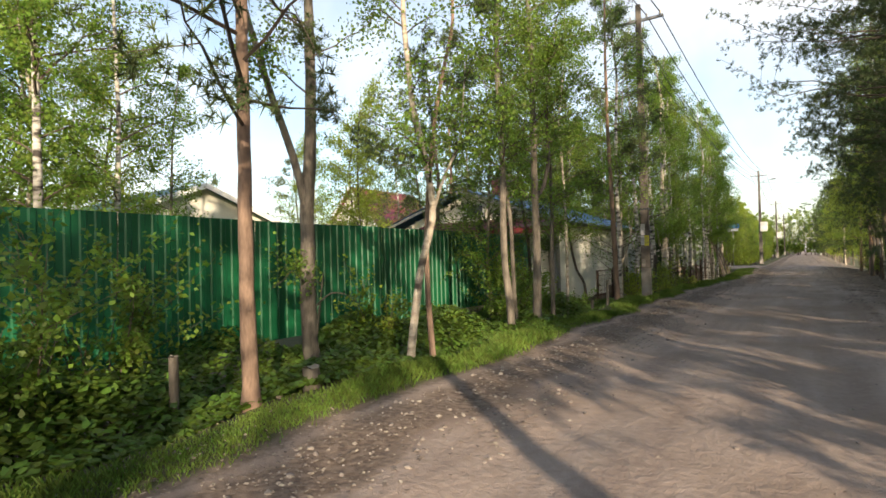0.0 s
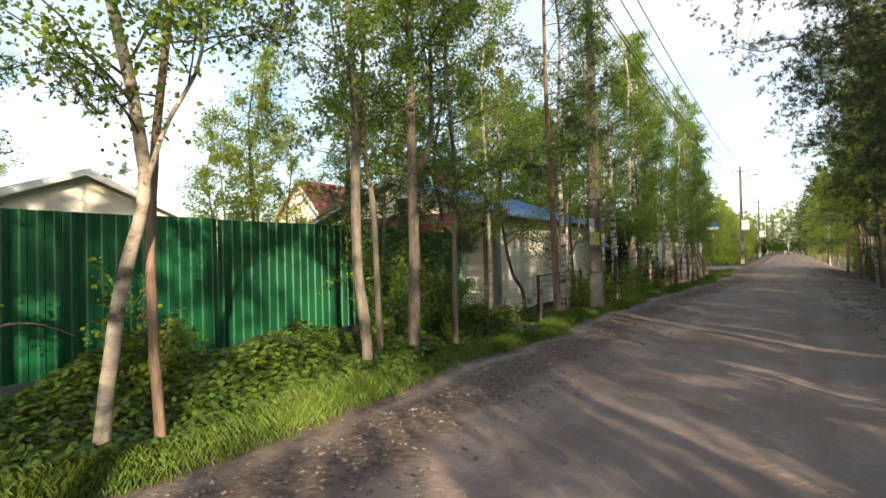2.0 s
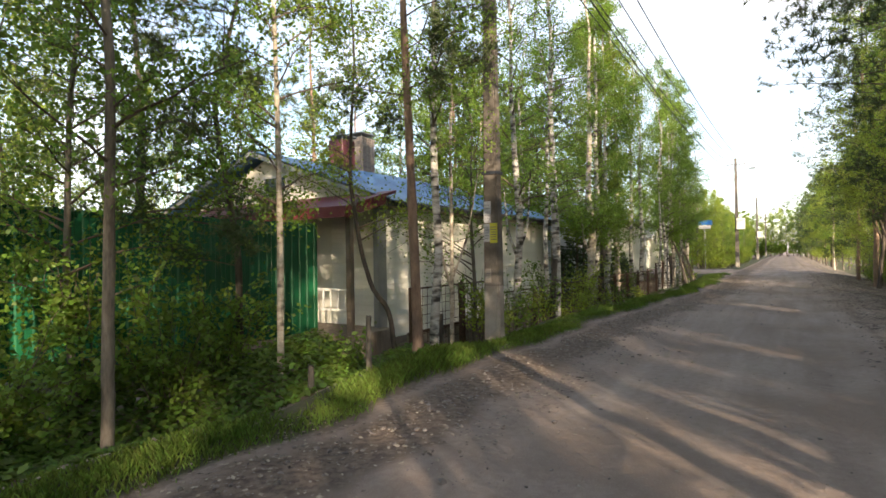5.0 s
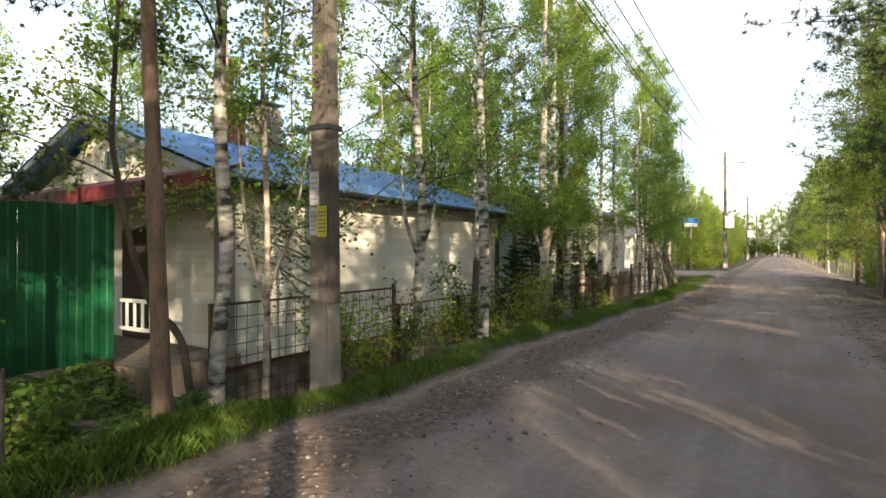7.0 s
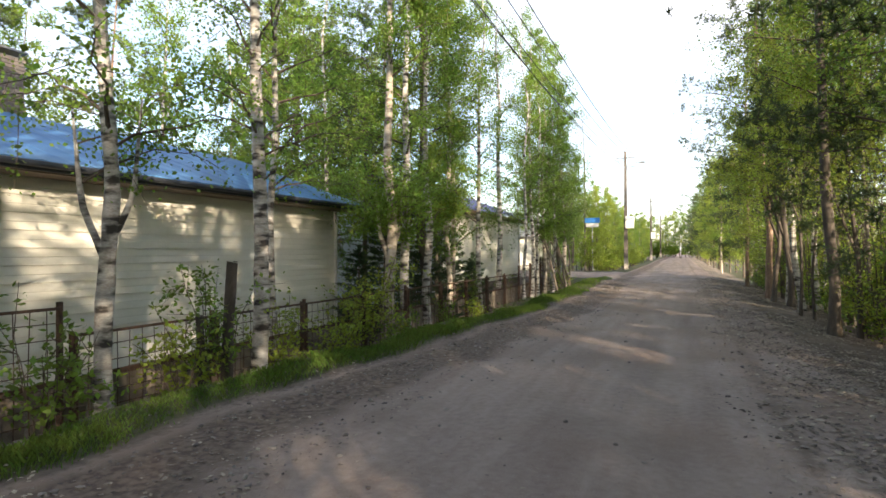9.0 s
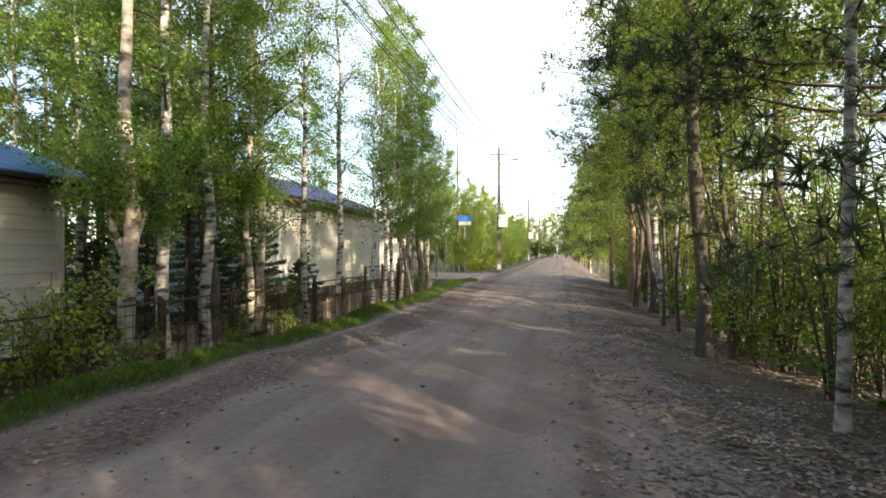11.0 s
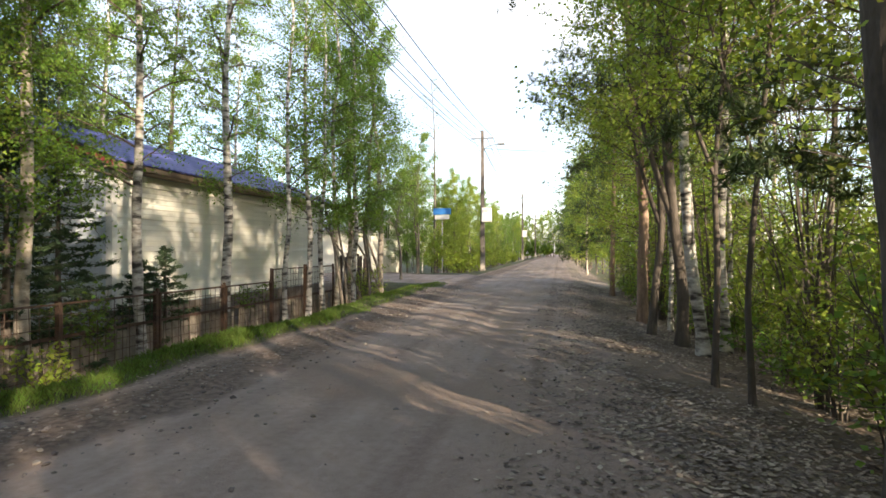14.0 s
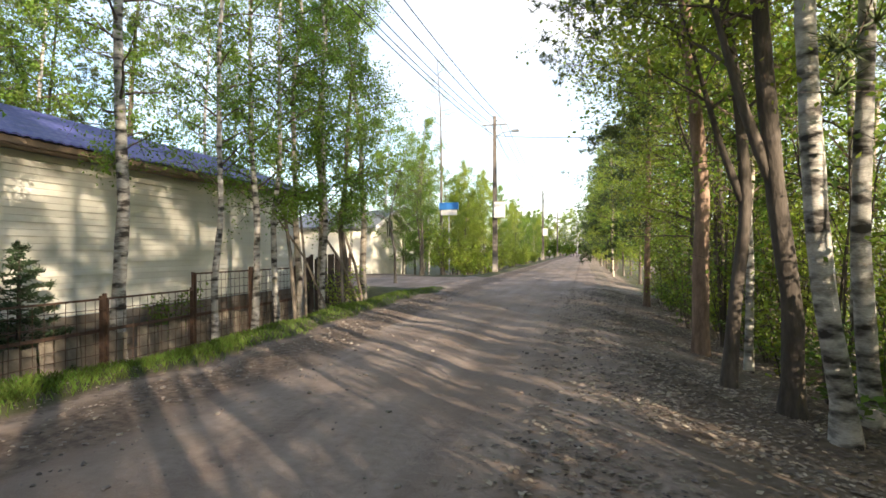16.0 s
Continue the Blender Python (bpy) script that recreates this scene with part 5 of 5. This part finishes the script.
# ---- shrubs ----
rs = random.Random(21)
for k, (x, y, h, w, lf) in enumerate((
        (-5.6, 1.9, 2.3, 1.7, "a"), (-6.2, 2.8, 2.4, 1.6, "a"), (-5.2, 1.2, 1.7, 1.2, "a"), (-6.3, 7.3, 1.8, 1.0, "y"), (-6.7, 12.6, 2.2, 1.5, "a"), (-5.9, 11.4, 1.9, 1.3, "a"), (-6.6, 14.2, 2.0, 1.5, "a"), (-6.1, 13.2, 1.7, 1.3, "a"), (-5.5, 10.9, 1.5, 1.2, "a"),
        (-4.9, 18.6, 1.6, 0.8, "y"), (-5.0, 19.4, 1.2, 0.8, "y"), (-5.1, 20.3, 1.4, 0.8, "a"), (-5.0, 21.8, 1.1, 0.8, "y"), (-5.1, 22.4, 1.8, 0.9, "a"), (-5.2, 23.9, 1.3, 1.0, "y"), (-5.1, 25.0, 1.2, 0.9, "y"), (-5.3, 26.3, 1.6, 1.1, "y"), (-5.6, 26.9, 2.1, 1.2, "y"),
        (-5.2, 27.5, 1.0, 0.8, "a"), (-5.3, 30.4, 0.9, 0.8, "a"), (-5.0, 31.8, 0.7, 0.7, "y"), (-5.9, 33.2, 1.4, 0.9, "a"), (-6.3, 38.6, 1.2, 0.9, "a"), (-5.0, 43.2, 1.6, 1.0, "y"), (-5.8, 15.3, 1.0, 1.2, "a"))):
    shrub(x, y, gz_at(x, y), h, w, 500 + k, "loose shrub with young leaves on thin stems" if lf == "a" else "yellow-green shrub with young leaves on thin stems", M_ALDER_LEAF if lf == "a" else M_YOUNG_LEAF, stems=8, leaves=int((420 if y > 17 else 800) * h * w) + 200, group="shrubs on the left")
for k in range(52):
    y = 19.5 + k * 0.55
    x = rs.uniform(3.9, 6.2) + (0.6 if y < 33 else 0.0)
    h = rs.uniform(1.8, 3.4 if y < 33 else 4.6)
    shrub(x, y, gz_at(x, y), h, h * 0.7, 560 + k, "tall thin-stemmed bush with yellow-green leaves", M_YOUNG_LEAF if rs.random() < 0.7 else M_ALDER_LEAF, stems=10, leaves=1500, size=(0.070, 0.055), group="bushes in the right wood", bark=M_BARK_DARK)
for k, (x, y, h) in enumerate(((3.9, 27.4, 3.6), (4.1, 29.2, 4.0), (4.0, 30.4, 4.2), (3.9, 32.0, 4.4), (4.2, 33.2, 4.0), (3.9, 35.8, 4.2), (4.0, 26.2, 3.4), (3.6, 38.8, 4.0))):
    shrub(x, y, gz_at(x, y), h, 1.1, 800 + k, "cluster of thin dark stems with few leaves", M_YOUNG_LEAF, stems=7, leaves=420, size=(0.05, 0.036), group="bushes in the right wood", bark=M_BARK_DARK)
for k in range(26):
    y = 24.5 + k * 0.9
    x = rs.uniform(3.7, 4.6) if y < 37 else rs.uniform(3.4, 4.2)
    shrub(x, y, gz_at(x, y), rs.uniform(0.9, 1.9), 1.0, 860 + k, "low yellow-green sapling bush at the wood edge", M_YOUNG_LEAF if k % 3 else M_ALDER_LEAF, stems=7, leaves=700, size=(0.055, 0.042), group="bushes in the right wood", bark=M_BARK_DARK)
# out of view on the right, added to cast shade across the road
for k in range(44):
    y = -16 + k * 0.82
    x = rs.uniform(4.2, 8.0)
    shrub(x, y, gz_at(x, y), rs.uniform(1.5, 2.4), 2.6, 740 + k, "unseen dense leafy bush that shades the road", M_ALDER_LEAF, stems=9, leaves=1300, size=(0.17, 0.12), group="bushes in the right wood")
for k in range(20):
    y = 57 + k * 2.6
    x = -5.2 + rs.uniform(-1.0, 0.4)
    shrub(x, y, gz_at(x, y), rs.uniform(1.6, 3.0), 2.0, 680 + k, "bright green roadside bush", M_YOUNG_LEAF, stems=8, leaves=1100, size=(0.13, 0.09), group="bushes on the left beyond the side road")


for k in range(18):
    shrub(-14 + k * 1.6, 143 + rs.uniform(0, 4), gz_at(-14 + k * 1.6, 145), rs.uniform(2.6, 4.2), 3.0, 900 + k, "far leafy bush where the road ends", M_ALDER_LEAF, stems=9, leaves=1200, size=(0.30, 0.22), group="far bushes closing the road")


# ---- undergrowth, grass, litter and stones ----
def scatter(n, x0, x1, y0, y1, rng):
    return rng.uniform(x0, x1, n), rng.uniform(y0, y1, n)


def undergrowth(name, n, x0, x1, y0, y1, hmax, size, material, label, seed):
    rng = np.random.default_rng(seed)
    x, y = scatter(n, x0, x1, y0, y1, rng)
    mound = 0.55 + 0.45 * wob(x, y, 1.1, 4) * 0.66
    edge = np.clip((x1 - x) / 0.9, 0.12, 1)
    h = hmax * np.clip(mound, 0.15, 1.1) * edge * (0.35 + 0.65 * np.sqrt(rng.random(n)))
    c = np.stack([x, y, ground_z(x, y) + h], 1)
    V, F = blades(c, *size, rng, 1.1)
    tagged(new(name, mesh_from(name, V, F, material)), label, "undergrowth", kind="stuff")


undergrowth("undergrowth", 60000, -7.95, -4.3, -3.0, 11.2, 1.25, (0.095, 0.062), M_HERB, "dense low nettle and bramble undergrowth beneath the fence", 1)
undergrowth("undergrowth", 20000, -7.9, -4.5, 11.0, 17.2, 0.95, (0.085, 0.055), M_HERB, "low leafy undergrowth in the shaded ditch", 2)
undergrowth("undergrowth", 26000, 3.5, 9.0, 18.0, 48.0, 0.75, (0.085, 0.055), M_HERB, "low leafy undergrowth in the wood", 3)
undergrowth("undergrowth", 2600, -4.4, -3.7, 7.2, 9.8, 0.30, (0.085, 0.05), M_HERB, "patch of low nettles in the verge", 4)
undergrowth("undergrowth", 3500, -5.4, -4.0, 25.0, 44.0, 0.28, (0.07, 0.045), M_HERB, "low weeds along the fence foot", 5)


def grass(n, y0, y1, seed, w0=0.0, w1=1.0, tall=0.20):
    rng = np.random.default_rng(seed)
    y = rng.uniform(y0, y1, n)
    d = w0 + (w1 - w0) * rng.beta(1.7, 1.9, n)
    x = left_edge(y) - d + 0.06 * rng.standard_normal(n)
    keep = wob(x, y, 1.7, 9) + 0.9 * rng.random(n) > -0.55
    x, y = x[keep], y[keep]
    m = len(x)
    h = tall * (0.35 + 0.75 * rng.random(m)) * (0.8 + 0.3 * wob(x, y, 0.9, 2))
    az = rng.random(m) * 6.283
    dx, dy = np.cos(az), np.sin(az)
    z = ground_z(x, y) - 0.01
    w = 0.0045
    base = np.stack([x, y, z], 1)
    a = np.stack([-dy * w, dx * w, 0 * x], 1)
    mid = base + np.stack([dx * h * 0.18, dy * h * 0.18, h * 0.6], 1)
    tip = base + np.stack([dx * h * 0.55, dy * h * 0.55, h], 1)
    V = np.stack([base - a, base + a, mid + a * 0.7, tip, mid - a * 0.7], 1).reshape(-1, 3)
    F = np.arange(5 * m).reshape(m, 5)
    tagged(new("grass", mesh_from("grass", V, F, M_GRASS)), "fresh green grass strip along the road edge", "grass", kind="stuff")


grass(38000, 0.0, 20.0, 1, 0.10, 0.75, 0.115)
grass(19000, 20.0, 36.0, 2, 0.12, 0.75, 0.105)
grass(8500, 36.0, 47.0, 3, 0.0, 1.8, 0.11)


def litter(n, x0, x1, y0, y1, seed, size=(0.085, 0.055)):
    rng = np.random.default_rng(seed)
    x, y = scatter(n, x0, x1, y0, y1, rng)
    keep = rng.random(n) < np.clip(0.55 + 0.5 * wob(x, y, 1.5, 3), 0.08, 1) * (0.02 + 0.98 * step01(x0, x0 + 1.6, x))
    x, y = x[keep], y[keep]
    c = np.stack([x, y, ground_z(x, y) + 0.007 + 0.008 * rng.random(len(x))], 1)
    V, F = blades(c, *size, rng, 3.0)
    tagged(new("leaf_litter", mesh_from("leaf_litter", V, F, M_LITTER)), "dry brown fallen leaves on the ground", "leaves", kind="stuff")


litter(170000, 0.7, 5.2, 17.0, 48.0, 1, (0.046, 0.032))
litter(26000, -4.6, -1.9, 1.0, 44.0, 2, (0.038, 0.025))
litter(5000, -7.6, -4.3, 0.0, 20.0, 3, (0.09, 0.06))
litter(1800, -3.3, 1.0, 1.0, 42.0, 4, (0.026, 0.017))


def stones(n, seed):
    rng = np.random.default_rng(seed)
    bm = bmesh.new()
    bmesh.ops.create_icosphere(bm, subdivisions=1, radius=1.0)
    B = np.array([v.co[:] for v in bm.verts])
    Fb = np.array([[v.index for v in f.verts] for f in bm.faces])
    bm.free()
    y = rng.uniform(0.5, 46, n)
    t = rng.random(n)
    x = np.where(t < 0.68, left_edge(y) + 0.15 + np.abs(rng.normal(0, 0.75, n)), np.where(t < 0.93, rng.uniform(0.8, 2.6, n), rng.uniform(-3.2, 1.6, n)))
    s = 0.006 + 0.022 * rng.random(n) ** 4
    V = B[None] * (1 + 0.25 * rng.standard_normal((n, len(B), 1))) * (s[:, None, None] * np.stack([1.2 + 0 * s, 0.9 + 0 * s, 0.6 + 0 * s], 1)[:, None, :])
    a = rng.random(n) * 6.283
    ca, sa_ = np.cos(a)[:, None], np.sin(a)[:, None]
    V = np.stack([V[..., 0] * ca - V[..., 1] * sa_, V[..., 0] * sa_ + V[..., 1] * ca, V[..., 2]], -1)
    V += np.stack([x, y, ground_z(x, y) + s * 0.2], 1)[:, None, :]
    F = (Fb[None] + (np.arange(n) * len(B))[:, None, None]).reshape(-1, 3)
    tagged(new("gravel", mesh_from("gravel", V.reshape(-1, 3), F, M_STONE)), "scattered grey stones on the dirt road", "gravel", kind="stuff")


stones(8000, 7)


# ---- small things on the left ----
def stump(x, y, h, r, label, seed, lean=0.0, bark=M_BARK_GREY):
    rng = np.random.default_rng(seed)
    e = thing("tree_stump", x, y, gz_at(x, y), label, "stump")
    line = smooth_line([(0, 0, -0.2), (lean * 0.4, 0, h * 0.5), (lean, 0, h)], 6)
    part("stem", mesh_from("stem", *tube(line, np.array([1.3, 1.1, 1.0, 0.95, 0.92, 0.9]) * r, 10, 0.07, rng), bark, True), None, e)
    top = line[-1]
    a = np.arange(10) * 0.6283
    V = np.r_[[top + np.array([0, 0, 0.01])], np.stack([top[0] + r * 0.9 * np.cos(a), top[1] + r * 0.9 * np.sin(a), top[2] + 0.04 * rng.random(10) - 0.01], 1)]
    part("cut_face", mesh_from("cut_face", V, [(0, i + 1, (i + 1) % 10 + 1) for i in range(10)], M_PALE_WOOD), None, e)


stump(-4.48, 4.08, 0.26, 0.10, "short cut grey tree stump in grass", 1)
stump(-5.1, 2.9, 0.95, 0.05, "thin broken tree stump among brambles", 2)
stump(-5.0, 22.45, 1.75, 0.075, "dark broken dead trunk by the mesh fence", 3, 0.12, M_BARK_DARK)
stump(-5.05, 22.15, 1.1, 0.05, "small dark dead stem by the mesh fence", 4, -0.08, M_BARK_DARK)
stump(-4.55, 14.95, 0.75, 0.04, "pale cut stem at the verge", 5)
stump(-4.7, 14.1, 0.35, 0.04, "short pale cut stem at the verge", 6)
stump(-5.35, 17.9, 1.0, 0.05, "dark wooden stake by the mesh fence", 7, 0.0, M_BARK_DARK)
stump(-5.0, 8.2, 0.55, 0.03, "pale slanting cut stem in undergrowth", 8, -0.2)


def leaning_stick(x0, y0, x1, y1, h, r, label):
    e = new("leaning_pole", mesh_from("leaning_pole", *tube([(x0, y0, gz_at(x0, y0) - 0.05), ((x0 + x1) / 2 + 0.03, (y0 + y1) / 2, h / 2), (x1, y1, h)], [r, r * 0.85, r * 0.7], 7), M_OLD_WOOD, True))
    tagged(e, label, "pole", "leaning poles by the gate")


for q in ((-4.3, 39.9, -5.4, 41.2, 2.5, 0.05), (-4.5, 40.7, -5.5, 42.2, 2.3, 0.04), (-4.5, 42.6, -5.2, 43.8, 2.1, 0.045), (-4.4, 43.6, -5.2, 42.6, 1.9, 0.04), (-4.6, 44.2, -5.3, 44.4, 1.8, 0.05), (-4.3, 41.6, -5.3, 40.6, 2.2, 0.03)):
    leaning_stick(*q, "weathered pole leaning against the trees")


def board_stack(x, y, w, h, label):
    e = thing("board_screen", x, y, gz_at(x, y), label, "screen")
    n = int(w / 0.16)
    rng = random.Random(3)
    for k in range(n):
        o = part("board", box_bm((-0.015, 0, -0.1, 0.015, 0.15, h + rng.uniform(-0.1, 0.1)), bevel=0.004), M_BROWN_SHEET, e)
        o.location = (rng.uniform(-0.03, 0.03), k * 0.165, 0)


board_stack(-5.9, 43.2, 2.2, 1.75, "dark brown upright board screen behind trees")
board_stack(-6.2, 45.9, 1.0, 1.5, "dark brown upright boards by the side road")


def junk_boards(x, y):
    for k, (dx, dy, rz, tilt, m) in enumerate(((0, 0, 20, 4, M_OLD_WOOD), (0.15, -0.5, 48, 9, M_PALE_WOOD), (-0.3, 0.3, -30, 6, M_BROWN_SHEET), (0.2, 0.5, 75, 12, M_OLD_WOOD))):
        b = part("old_plank", box_bm((-0.75, -0.07, -0.015, 0.75, 0.07, 0.015), bevel=0.004), m)
        b.matrix_world = pose(x + dx, y + dy, gz_at(x + dx, y + dy) + 0.14 + 0.04 * k, 0, tilt, rz)
        tagged(b, "old discarded plank lying in the ditch", "plank", "discarded planks")


junk_boards(-5.5, 16.0)


def blue_sign(x, y, z):
    e = thing("street_sign", x, y, gz_at(x, y), "blue and white sign board on a post", "sign")
    part("post", mesh_from("post", *tube([(0, 0, -0.3), (0, 0, z + 0.4)], [0.03, 0.03], 8), M_GREY_METAL), None, e)
    part("panel", box_bm((-0.55, -0.04, z, 0.55, -0.032, z + 0.38), bevel=0.002), M_BLUE_SIGN, e, "blue enamel sign panel")
    part("panel", box_bm((-0.45, -0.04, z - 0.30, 0.45, -0.032, z - 0.04), bevel=0.002), M_WHITE, e, "white sign panel")


blue_sign(-5.6, 58.5, 3.6)
print("done")
